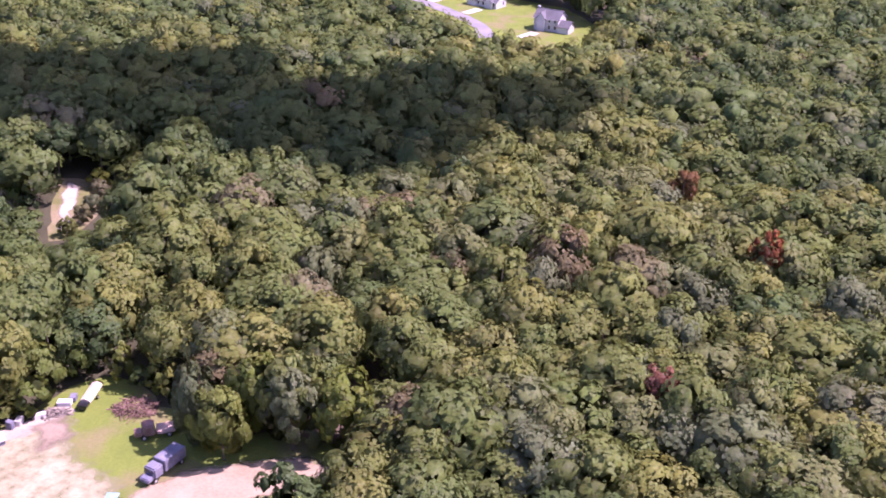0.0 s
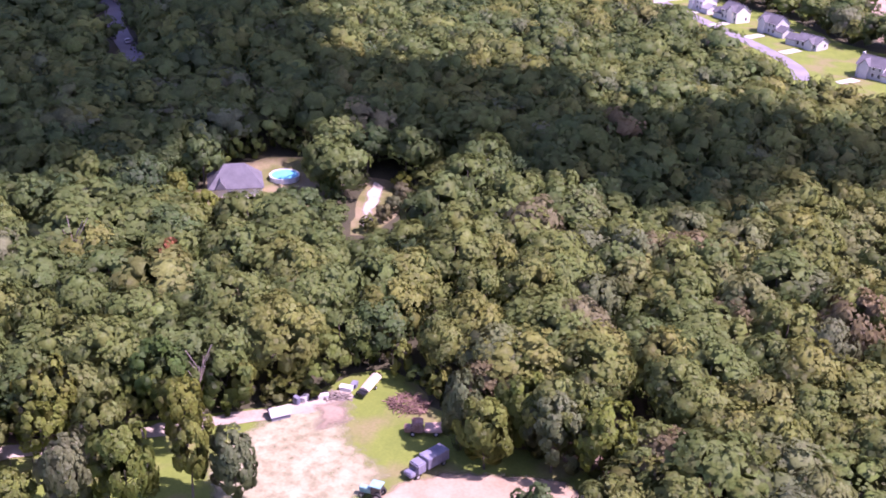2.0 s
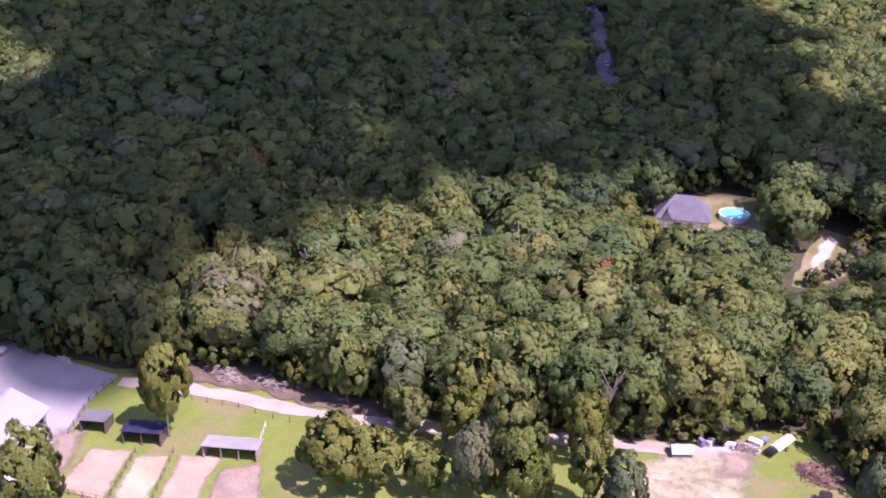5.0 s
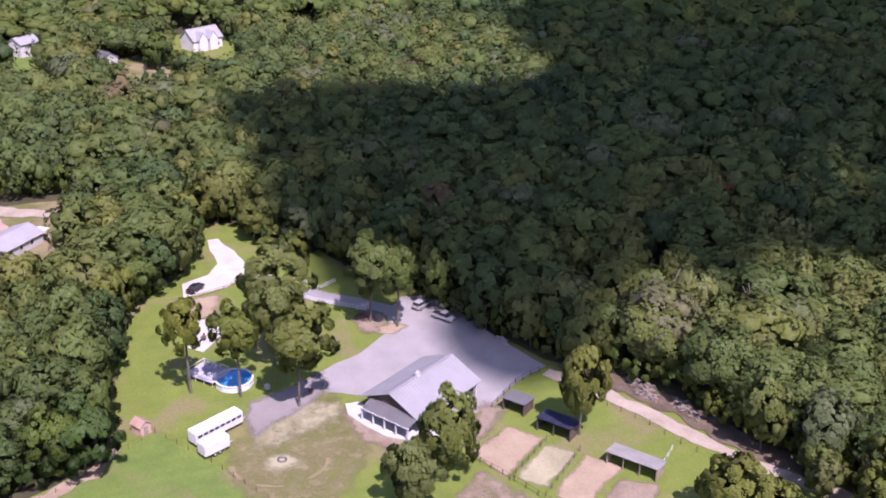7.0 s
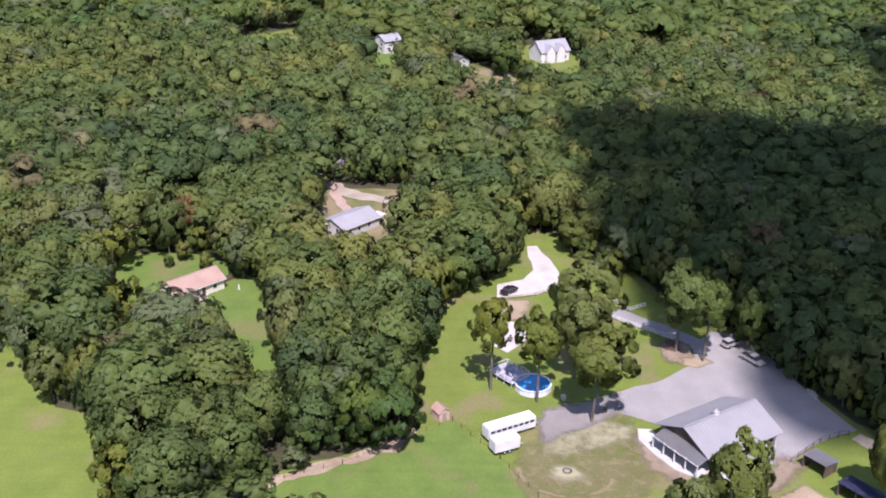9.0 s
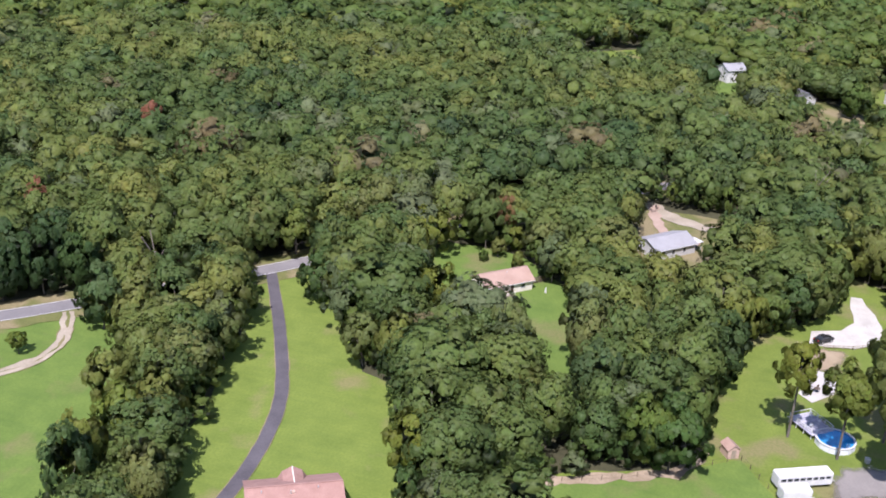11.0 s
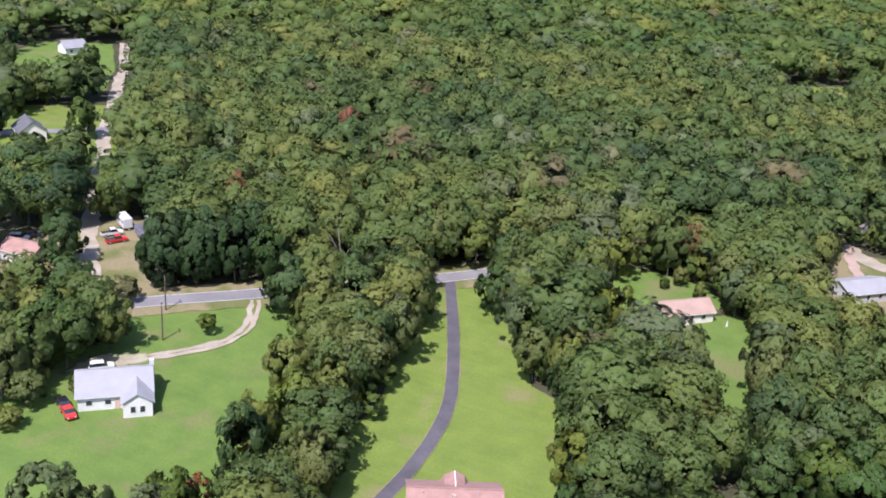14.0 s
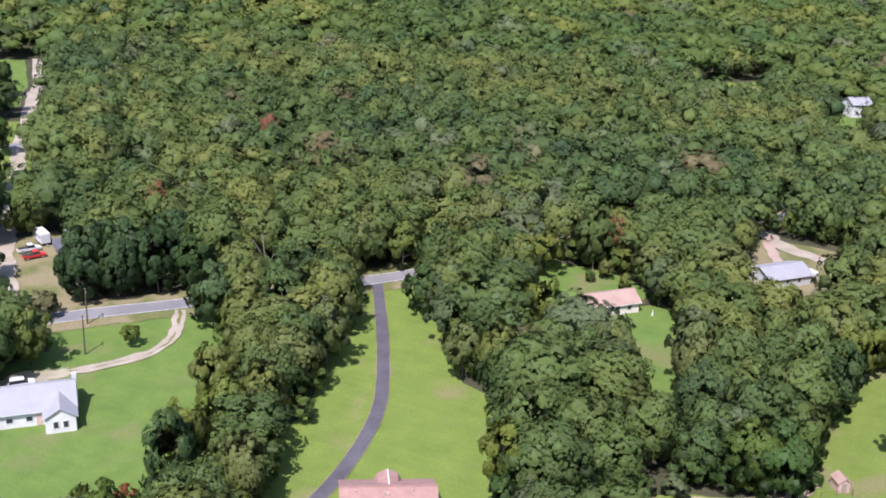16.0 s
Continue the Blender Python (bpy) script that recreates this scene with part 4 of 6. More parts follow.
# ---- the cloud whose shade lies on the woods ----
def cloud():
    base = 480.0
    shade = [(67, 278), (60, 262), (51, 252), (33, 249), (17, 238), (6, 229), (-5, 224), (-15, 222), (-25, 226), (-37, 235), (-49, 236), (-62, 240), (-84, 251), (-112, 246), (-128, 216), (-141, 190), (-147, 165), (-158, 145), (-162, 126), (-157, 110), (-146, 97), (-145, 81),
             (-155, 73), (-167, 67), (-187, 63.5), (-205, 59), (-215, 55), (-250, 52), (-312, 62), (-324, 84), (-290, 131), (-304, 166), (-333, 187), (-372, 190), (-430, 204), (-560, 330), (-480, 540), (-300, 540), (-210, 450), (-150, 380), (-124, 313),
             (-90, 308), (-54, 304), (-19, 296), (15, 291), (60, 293)]
    gaps = [[(-205, 184), (-222, 225), (-205, 255), (-170, 258), (-140, 208), (-138, 182), (-165, 168)]]
    r = np.random.default_rng(4)
    bm = bmesh.new()
    step = 16.0
    gx, gy = np.meshgrid(np.arange(-580, 80, step), np.arange(20, 540, step))
    x = gx.ravel() + r.uniform(-6, 6, gx.size)
    y = gy.ravel() + r.uniform(-6, 6, gx.size)
    lee = 13.0 / math.tan(radians(SUN_UP))
    keep = inside(x, y, shade) & (away(x, y, shade, True) > 4)
    for g in gaps:
        keep &= ~inside(x, y, g) | (r.random(len(x)) < 0.4)
    for cx, cy in zip(x[keep], y[keep]):
        w = r.uniform(13, 18)
        made = bmesh.ops.create_icosphere(bm, subdivisions=2, radius=1.0)
        lift = r.uniform(0, 14)
        slide = (base + lift) / math.tan(radians(SUN_UP))
        spot = Vector((cx - lee + slide * math.cos(radians(SUN_AZ)), cy + slide * math.sin(radians(SUN_AZ)), base + lift))
        for v in made["verts"]:
            v.co *= 1 + 0.18 * noise.noise(v.co * 2 + spot)
        bmesh.ops.transform(bm, matrix=Matrix.Translation(spot) @ Matrix.Diagonal((w, w, w * 0.75, 1)), verts=made["verts"])
    ob = link("cloud", bm, CLOUDMAT)
    return tagged(ob, "broad white fair-weather cloud high over the woods", "cloud")


cloud()


# ---- houses ----
def window(parent, at, size, facing, frame_mat=WHITE):
    """A framed pane proud of the wall. facing: degrees about the upright axis of its outward side."""
    w, h = size
    turn = Matrix.Rotation(radians(facing), 4, "Z")
    bm = bmesh.new()
    for s in (-1, 1):
        block((0.08, 0.1, h + 0.2), (0.03, s * (w / 2 + 0.05), -0.1), bm)
        block((0.08, w + 0.2, 0.1), (0.03, 0, (h if s > 0 else -0.1)), bm)
    fr = part("window", bm, frame_mat, parent)
    fr.matrix_basis = Matrix.Translation(at) @ turn
    bm = block((0.05, w, h), (0.01, 0, 0))
    part("pane", bm, GLASS, fr)
    return fr


def gable_walls(L, W, eave, ridge):
    return prism([(-W / 2, 0), (W / 2, 0), (W / 2, eave), (0, ridge), (-W / 2, eave)], L)


def gable_roof(L, W, eave, ridge, over=0.45, thick=0.16):
    s = (ridge - eave) / (W / 2)
    y, z = W / 2 + over, eave - s * over
    t = thick
    return prism([(-y, z), (0, ridge), (y, z), (y, z + t), (0, ridge + t), (-y, z + t)], L + over * 2)


def hip_roof(L, W, eave, ridge, run, over=0.5):
    bm = bmesh.new()
    x, y = L / 2 + over, W / 2 + over
    lo = [bm.verts.new(p) for p in ((-x, -y, eave), (x, -y, eave), (x, y, eave), (-x, y, eave))]
    un = [bm.verts.new((v.co.x, v.co.y, eave - 0.18)) for v in lo]
    a, b = bm.verts.new((-run, 0, ridge)), bm.verts.new((run, 0, ridge))
    for f in ((lo[0], lo[1], b, a), (lo[2], lo[3], a, b), (lo[1], lo[2], b), (lo[3], lo[0], a), tuple(reversed(un))):
        bm.faces.new(f)
    for i in range(4):
        bm.faces.new((un[i], un[(i + 1) % 4], lo[(i + 1) % 4], lo[i]))
    bmesh.ops.recalc_face_normals(bm, faces=bm.faces)
    return bm


def house(name, label, x, y, az, L, W, eave, ridge, wall, roof, wins=(), group="", gutter=True):
    """A gabled house whose ridge runs along az. wins: side ('f' -y, 'b' +y, 'l' -x, 'r' +x), place along it, sill, width, height."""
    h = thing(name, label, "house", x, y, az, group=group)
    part("wall", gable_walls(L, W, eave, ridge - 0.05), wall, h)
    part("roof", gable_roof(L, W, eave, ridge), roof, h)
    part("ridge_cap", beam((-L / 2 - 0.4, 0, ridge + 0.18), (L / 2 + 0.4, 0, ridge + 0.18), 0.3, 0.06), roof, h)
    if gutter:
        s = (ridge - eave) / (W / 2)
        for side in (-1, 1):
            yy = side * (W / 2 + 0.47)
            part("gutter", beam((-L / 2 - 0.4, yy, eave - s * 0.45 + 0.05), (L / 2 + 0.4, yy, eave - s * 0.45 + 0.05), 0.1, 0.12), WHITE, h)
    for side, u, sill, w, hh in wins:
        at, face = {"f": ((u, -W / 2, sill), -90), "b": ((u, W / 2, sill), 90), "l": ((-L / 2, u, sill), 180), "r": ((L / 2, u, sill), 0)}[side]
        window(h, at, (w, hh), face)
    return h


def door(parent, at, size, facing, material=WHITE, label=""):
    w, h = size
    d = part("door", block((0.08, w, h), (0.02, 0, 0), bevel=0.01), material, parent, label)
    d.matrix_basis = Matrix.Translation(at) @ Matrix.Rotation(radians(facing), 4, "Z")
    part("handle", block((0.06, 0.05, 0.12), (0.07, w * 0.38, 1.0)), SILVER, d)
    return d


# ---- the barn-like main house with its porch ----
barn = thing("barn_house", "long barn-like house with a pale grey metal roof and deep porch", "house", -148.6, 58.6, 120)
part("wall", gable_walls(14.5, 11.5, 3.0, 5.9), GREYSIDING, barn).location = (1.8, 0, 0)
part("roof", gable_roof(17.4, 13.2, 3.1, 6.1, 0.4, 0.14), METALROOF, barn)
for i in range(24):
    u = -8.5 + i * 0.74
    for s in (-1, 1):
        part("roof_seam", beam((u, s * 6.9, 2.97), (u, s * 0.1, 6.25), 0.04, 0.04), METALROOF, barn)
part("ridge_cap", beam((-8.9, 0, 6.28), (8.9, 0, 6.28), 0.4, 0.06), METALROOF, barn)
vent = part("roof_vent", block((0.9, 0.9, 0.9), (-1.0, 0.2, 5.9), bevel=0.04), WHITE, barn, "white louvred roof vent")
part("vent_cap", rod(0.75, 0.1, 0.45, (-1.0, 0.2, 6.8), 4), METALROOF, vent)
bm = bmesh.new()
vs = [bm.verts.new(p) for p in ((-8.3, -6.2, 3.5), (-8.3, 4.6, 3.5), (-11.6, 4.6, 2.6), (-11.6, -6.2, 2.6))]
bm.faces.new(vs)
bmesh.ops.solidify(bm, geom=bm.faces[:], thickness=0.14)
part("porch_roof", bm, METALROOF, barn)
part("gable_screen", prism([(-6.2, 3.15), (6.2, 3.15), (0, 5.85)], 0.1, off=(-8.4, 0, 0)), DARKWOOD, barn, "dark boarded gable over the porch")
for v in (-6.0, -3.4, -0.8, 1.8, 4.4):
    part("porch_post", block((0.24, 0.24, 2.6), (-11.3, v, 0.15)), WHITE, barn)
part("porch_beam", block((0.22, 10.8, 0.26), (-11.3, -0.8, 2.42)), WHITE, barn)
# solid sheet before the wall: the porch's shade is painted near black
part("porch_back", block((0.1, 10.4, 2.9), (-6.0, -0.8, 0.15)), PAINTEDSHADE, barn, "near-black panel standing in for the porch's deep shade")
part("porch_floor", block((5.8, 11.2, 0.15), (-8.7, -0.8, 0)), CONCRETE, barn)
for v in (-3.6, -1.4, 0.9, 2.9):
    window(barn, (-6.08, v, 0.9), (1.1, 1.4), 180)
for i in range(6):
    part("gallery_post", block((0.18, 0.18, 3.0), (-4.5 + i * 2.5, -6.5, 0)), WHITE, barn)
# no real opening: a near-black panel paints the shade behind the posts
part("gallery_opening", block((12.0, 0.1, 2.1), (2.0, -5.8, 0.5)), PAINTEDSHADE, barn, "near-black panel painted as the shade in the barn's open side")
part("gallery_rail", block((12.6, 0.08, 0.12), (1.8, -6.5, 1.0)), DARKWOOD, barn)
door(barn, (2.0, 5.76, 0.05), (1.0, 2.1), 90, WHITE)
for u in (-3.0, 5.0):
    window(barn, (u, 5.75, 1.0), (1.2, 1.2), 90)
bm = bmesh.new()
outer = [(-152.8, 45.4), (-149.4, 44.8), (-144.8, 46.4), (-140.4, 48.8), (-137.4, 52.4), (-136.2, 57.4), (-138.6, 57.6), (-141.8, 54.0), (-147.2, 50.6), (-152.6, 47.8)]
top = [bm.verts.new((x, y, 0.3)) for x, y in wavy(outer, 1.2, 0.05)]
f = bm.faces.new(top)
ex = bmesh.ops.extrude_face_region(bm, geom=[f])
bmesh.ops.translate(bm, vec=(0, 0, -0.3), verts=[v for v in ex["geom"] if isinstance(v, bmesh.types.BMVert)])
bmesh.ops.recalc_face_normals(bm, faces=bm.faces)
tagged(link("patio", bm, CONCRETE), "curved white concrete patio before the porch", "patio", kind="structure")


# ---- the other houses ----
orange = house("tan_roof_house", "single-storey cream house with a tan shingle roof and small deck", -209.4, -42.7, 134, 12.3, 6.8, 2.6, 4.4, CREAM, TANROOF,
               [("f", -3.6, 1.0, 1.0, 0.9), ("f", -1.0, 1.0, 0.8, 0.9), ("f", 3.6, 1.0, 1.0, 0.9), ("l", 0, 1.0, 0.9, 1.0)])
door(orange, (0.6, -3.42, 0.1), (0.9, 2.0), -90, DARKWOOD, "dark back door")
deck = part("deck", block((4.2, 2.6, 0.12), (-2.2, -4.8, 0.55)), WOOD, orange, "small grey wooden deck")
for u in (-4.1, -2.2, -0.3):
    part("deck_post", block((0.1, 0.1, 1.5), (u, -6.0, 0)), WHITE, deck)
part("deck_rail", block((4.2, 0.07, 0.1), (-2.2, -6.05, 1.45)), WHITE, deck)
part("roof_pipe", rod(0.09, 0.09, 0.6, (0.5, -0.9, 3.9)), SILVER, orange)
grey = house("grey_house", "pale grey ranch house with a light grey shingle roof", -247.2, -8.3, 136, 12.8, 8.6, 2.7, 4.3, GREYSIDING, GREYROOF,
             [("f", -4.2, 1.0, 1.0, 1.1), ("f", -1.0, 1.0, 1.0, 1.1), ("f", 2.6, 1.0, 1.0, 1.1), ("l", -1.9, 1.0, 0.9, 1.3), ("l", 1.9, 1.0, 0.9, 1.3)])
part("porch_roof", prism([(-1.6, 2.5), (1.6, 2.5), (1.6, 2.62), (-1.6, 2.62)], 3.0, off=(7.6, -2.6, 0)), WHITE, grey)
for v in (-3.9, -1.4):
    part("porch_post", block((0.14, 0.14, 2.5), (8.8, v, 0)), WHITE, grey)
door(grey, (6.42, -2.4, 0.1), (0.9, 2.0), 0, WHITE)

white = house("white_house", "white L-shaped house with a pale grey shingle roof", -116.6, -123.2, 132, 12.6, 9.4, 3.0, 5.6, SIDING, GREYROOF,
              [("f", -4.4, 1.1, 1.0, 0.9), ("f", -1.2, 1.1, 1.0, 0.9), ("f", 1.8, 1.1, 1.2, 0.9)])
wing = part("wing", prism([(-2.5, 0), (2.5, 0), (2.5, 3.0), (0, 4.6), (-2.5, 3.0)], 3.6, "y", off=(0, 0, 0)), SIDING, white, "gabled front wing")
wing.location = (3.8, -6.3, 0)
wr = part("wing_roof", prism([(-2.9, 2.76), (0, 4.62), (2.9, 2.76), (2.9, 2.92), (0, 4.78), (-2.9, 2.92)], 8.0, "y"), GREYROOF, white)
wr.location = (3.8, -4.4, 0)
for u in (3.0, 4.6):
    window(white, (u, -8.1, 1.0), (0.8, 1.2), -90)
door(white, (0.4, -4.72, 0.1), (0.95, 2.05), -90, SHEDRED, "dull red front door")
part("chimney", block((0.8, 0.6, 6.6), (6.5, 0.6, 0)), WHITE, white, "white painted chimney")

pink = house("red_roof_house", "large house with a faded red shingle roof", -115.9, -55.1, 118, 14.2, 11.0, 3.2, 5.8, CREAM, PINKROOF, [])
bm = prism([(-2.3, 3.3), (-1.6, 4.5), (0, 5.3), (1.6, 4.5), (2.3, 3.3)], 5.6, "y")
part("cross_gable", bm, PINKROOF, pink, "projecting gable of faded red shingles").location = (0.2, 2.9, 0)
part("ridge_cap", beam((0.2, 1.2, 5.31), (0.2, 5.6, 5.31), 0.16, 0.04), CREAM, pink)
for u, v in ((-5.0, -0.9), (3.6, -0.8), (-0.6, -1.4)):
    part("roof_pipe", rod(0.1, 0.1, 0.7, (u, v, 5.2)), SILVER, pink)
part("roof_vent", block((0.5, 0.5, 0.35), (-0.2, -1.2, 5.25)), SHEDRED, pink)

pool_house = thing("hipped_house", "house with a steep grey hipped roof half hidden by trees", "house", -109.5, 218.5, 27)
part("wall", block((12.5, 9.5, 3.0), (0, 0, 0)), CREAM, pool_house)
part("roof", hip_roof(12.5, 9.5, 3.0, 7.6, 2.4), DARKROOF, pool_house)
part("dormer", prism([(-1.4, 3.2), (1.4, 3.2), (0, 5.4)], 5.0, "y"), DARKROOF, pool_house).location = (-3.6, -3.6, 0)
part("skylight", block((0.9, 0.6, 0.12), (2.6, -2.0, 5.55), turn=Matrix.Rotation(radians(38), 4, "X")), WHITE, pool_house)
window(pool_house, (2.0, -4.76, 1.0), (1.2, 1.2), -90)
window(pool_house, (-1.5, -4.76, 1.0), (1.2, 1.2), -90)

COLONIALS = [(55.2, 385.0, -31, "two-storey pale house with a grey roof and white chimney", GREYSIDING, DARKROOF), (36.0, 419.5, -38, "low grey house with a dark roof", GREYSIDING, DARKROOF),
             (22.0, 438.5, -45, "two-storey grey-white house in the row", GREYSIDING, DARKROOF), (7.0, 454.0, -48, "two-storey tan house in the row", CREAM, DARKROOF),
             (-7.0, 470.0, -52, "two-storey white house in the row", SIDING, GREYROOF), (-22.0, 488.0, -52, "white house at the end of the row", SIDING, DARKROOF)]
for i, (x, y, az, text, wall, roof) in enumerate(COLONIALS):
    tall = (2.8, 4.8) if i == 1 else (4.7, 7.3)
    h = house("row_house", text, x, y, az, 9.6, 7.4, *tall, wall, roof,
              [("f", u, z, 0.9, 1.3) for z in ((1.0,) if i == 1 else (1.0, 3.4)) for u in (-3.6, -1.3, 1.3, 3.6)] + [("l", 0, 1.0, 0.9, 1.3), ("r", 1.5, 1.0, 0.9, 1.3)], "houses in the row")
    g = part("garage", gable_walls(4.8, 5.6, 2.5, 4.2), wall, h)
    g.location = (-6.6 if i % 2 else 6.6, -1.2, 0)
    part("garage_roof", gable_roof(4.8, 5.6, 2.5, 4.2), roof, g)
    part("garage_door", block((3.8, 0.08, 2.1), (0, -2.82, 0.05)), WHITE, g)
    v = 1.8 if i % 2 else -1.8
    part("front_gable", prism([(-1.6, 0), (1.6, 0), (1.6, tall[0]), (0, tall[1] - 0.5), (-1.6, tall[0])], 1.6, "y"), wall, h).location = (v, -4.2, 0)
    part("front_gable_roof", prism([(-1.9, tall[0] - 0.2), (0, tall[1] - 0.4), (1.9, tall[0] - 0.2), (1.9, tall[0] - 0.06), (0, tall[1] - 0.26), (-1.9, tall[0] - 0.06)], 4.4, "y"), roof, h).location = (v, -3.0, 0)
    if i == 0:
        part("chimney", block((0.8, 0.7, 7.9), (-5.1, 1.0, 0)), WHITE, h, "white outside chimney")
    strip("driveway", "short pale concrete driveway", "driveway", [(x - 6 + i, y - 6), (x - 12 + i, y - 13)], 4.0, 0.07, CONCRETE, 0.05)

far_white = house("far_white_house", "white two-storey house with steep grey gables in the far woods", -437.5, 73.0, 116, 14.5, 9.0, 4.6, 8.4, SIDING, GREYROOF,
                  [("b", u, z, 1.0, 1.3) for z in (0.9, 3.2) for u in (-5, -1.5, 2, 5.2)] + [("f", u, 1.0, 1.0, 1.3) for u in (-5, -1.5, 2, 5.2)])
for u in (-3.6, 1.6):
    part("front_gable", prism([(-2.0, 0), (2.0, 0), (2.0, 4.6), (0, 7.4), (-2.0, 4.6)], 2.4, "y"), SIDING, far_white).location = (u, -5.4, 0)
    part("front_gable_roof", prism([(-2.3, 4.4), (0, 7.6), (2.3, 4.4), (2.3, 4.55), (0, 7.75), (-2.3, 4.55)], 5.0, "y"), GREYROOF, far_white).location = (u, -4.2, 0)
house("far_tall_house", "tall plain white house in the far woods", -448.0, 4.0, 125, 9.0, 8.0, 5.4, 7.4, WHITE, GREYROOF, [("f", -2, 1.2, 1.0, 1.2), ("f", 2, 1.2, 1.0, 1.2), ("f", 0, 3.6, 1.0, 1.2)])
house("far_dark_house", "low house with a dark grey roof in the far woods", -424.5, 32.0, 30, 9.0, 7.0, 2.6, 4.6, GREYSIDING, DARKROOF, [("f", 0, 1.0, 1.0, 1.0)])
house("hidden_house", "low roof almost hidden among trees", -349.0, -3.5, 60, 8.0, 6.0, 3.6, 5.4, CREAM, GREYROOF)
house("hidden_house", "pale low roof glimpsed between trees", -313.5, 38.5, 20, 8.0, 6.0, 3.4, 5.0, CREAM, TANROOF)
house("lane_house", "small white house with a pale metal roof among trees", -311.0, -321.0, 158, 9.0, 7.5, 3.0, 5.2, SIDING, METALROOF, [("f", -2, 1.0, 1.0, 1.0), ("f", 2, 1.0, 1.0, 1.0)])
house("lane_house", "low house with a tan roof and white porch", -281.5, -294.0, 151, 10.0, 6.5, 2.6, 4.2, CREAM, TANROOF, [("f", 0, 1.0, 1.0, 1.0)])
house("lane_house", "small house with a steep dark grey gable roof", -218.5, -249.0, 60, 8.5, 8.0, 3.0, 6.0, CREAM, DARKROOF, [("l", 0, 1.0, 1.0, 1.2)])
house("lane_house", "low house with a faded pink roof beside parked cars", -152.0, -181.5, 95, 9.0, 7.0, 2.6, 4.2, CREAM, PINKROOF, [("f", 0, 1.0, 1.0, 1.0)])


# ---- pools ----
def pool(label, x, y, radius, water, az=0):
    p = thing("swimming_pool", label, "swimming pool", x, y, az)
    for name, r1, r2, z1, z2, m in (("pool_wall", radius, radius - 0.06, 0.0, 1.25, POOLWALL), ("rim", radius + 0.14, radius - 0.2, 1.22, 1.32, WHITE)):
        bm = bmesh.new()
        n = 40
        ring = [[bm.verts.new((r * math.cos(i * 2 * math.pi / n), r * math.sin(i * 2 * math.pi / n), z)) for i in range(n)] for r, z in ((r1, z1), (r1, z2), (r2, z2), (r2, z1))]
        for k in range(4):
            for i in range(n):
                bm.faces.new((ring[k][i], ring[k][(i + 1) % n], ring[(k + 1) % 4][(i + 1) % n], ring[(k + 1) % 4][i]))
        bmesh.ops.recalc_face_normals(bm, faces=bm.faces)
        part(name, bm, m, p)
    part("water", rod(radius - 0.07, radius - 0.07, 1.05, (0, 0, 0.03), 40), water, p, "clear blue pool water")
    lad = part("ladder", beam((radius - 0.5, -0.25, 0.6), (radius - 0.5, -0.25, 2.0), 0.06, 0.06), WHITE, p)
    beam_bm = beam((radius - 0.5, 0.25, 0.6), (radius - 0.5, 0.25, 2.0), 0.06, 0.06)
    part("ladder_rail", beam_bm, WHITE, lad)
    for i in range(12):
        a = i * math.pi / 6
        part("pool_post", block((0.12, 0.16, 1.25), ((radius + 0.06) * math.cos(a), (radius + 0.06) * math.sin(a), 0), turn=Matrix.Rotation(a, 4, "Z")), WHITE, p)
    return p


pool("round above-ground pool with deep blue water beside a deck", -167.3, 28.3, 3.45, WATER, 40)
pool("round above-ground pool with pale blue water in the woods", -101.5, 230.3, 3.7, PALEWATER, 10)
pd = thing("pool_deck", "faded lilac-white raised wooden deck with railings beside the pool", "deck", -171.4, 24.2, 38)
part("deck_floor", block((6.8, 5.2, 0.08), (0, 0, 0.96)), PALEDECK, pd)
for i in range(22):
    part("plank", block((0.27, 5.2, 0.05), (-3.24 + i * 0.309, 0, 1.04)), PALEDECK, pd)
for u in (-3.0, -1.0, 1.0, 3.0):
    for v in (-2.4, 2.4):
        part("deck_post", block((0.12, 0.12, 2.0), (u, v, 0)), WHITE, pd)
for v in (-2.4, 2.4):
    part("deck_rail", block((6.2, 0.08, 0.1), (0, v, 1.95)), WHITE, pd)
    part("deck_rail", block((6.2, 0.05, 0.08), (0, v, 1.5)), WHITE, pd)
part("deck_rail", block((0.08, 4.9, 0.1), (-3.1, 0, 1.95)), WHITE, pd)
bm = bmesh.new()
for i in range(4):
    block((0.9, 0.28, 0.25), (-1.0, 3.0 + i * 0.28, 0.75 - i * 0.25), bm)
part("deck_stairs", bm, WOOD, pd)


def garden_chair(x, y, z, az, label, m):
    c = thing("garden_chair", label, "chair", x, y, az, z, "chairs by the pool")
    part("seat", block((0.5, 0.5, 0.05), (0, 0, 0.42), bevel=0.01), m, c)
    part("backrest", block((0.05, 0.5, 0.55), (-0.25, 0, 0.45), bevel=0.01), m, c)
    for u in (-0.22, 0.22):
        for v in (-0.22, 0.22):
            part("leg", block((0.04, 0.04, 0.42), (u, v, 0)), m, c)
    return c


for dx, dy, a in ((-1.6, 1.2, 20), (0.4, 1.5, 300), (-2.0, -1.2, 80), (1.2, -1.0, 160)):
    w = pd.matrix_basis @ Vector((dx, dy, 1.14))
    garden_chair(w.x, w.y, w.z, a, "white plastic chair on the pool deck", WHITE)
for x, y, a in ((-186.5, 26.4, 30), (-184.8, 27.8, 200)):
    garden_chair(x, y, 0.28, a, "dark patio chair on the concrete pad", DARKWOOD)
table = thing("patio_table", "round dark patio table on the concrete pad", "table", -185.6, 26.0, 0, 0.28)
part("tabletop", rod(0.6, 0.6, 0.05, (0, 0, 0.7), 20), DARKWOOD, table)
part("stem", rod(0.06, 0.06, 0.7, (0, 0, 0), 8), DARKWOOD, table)


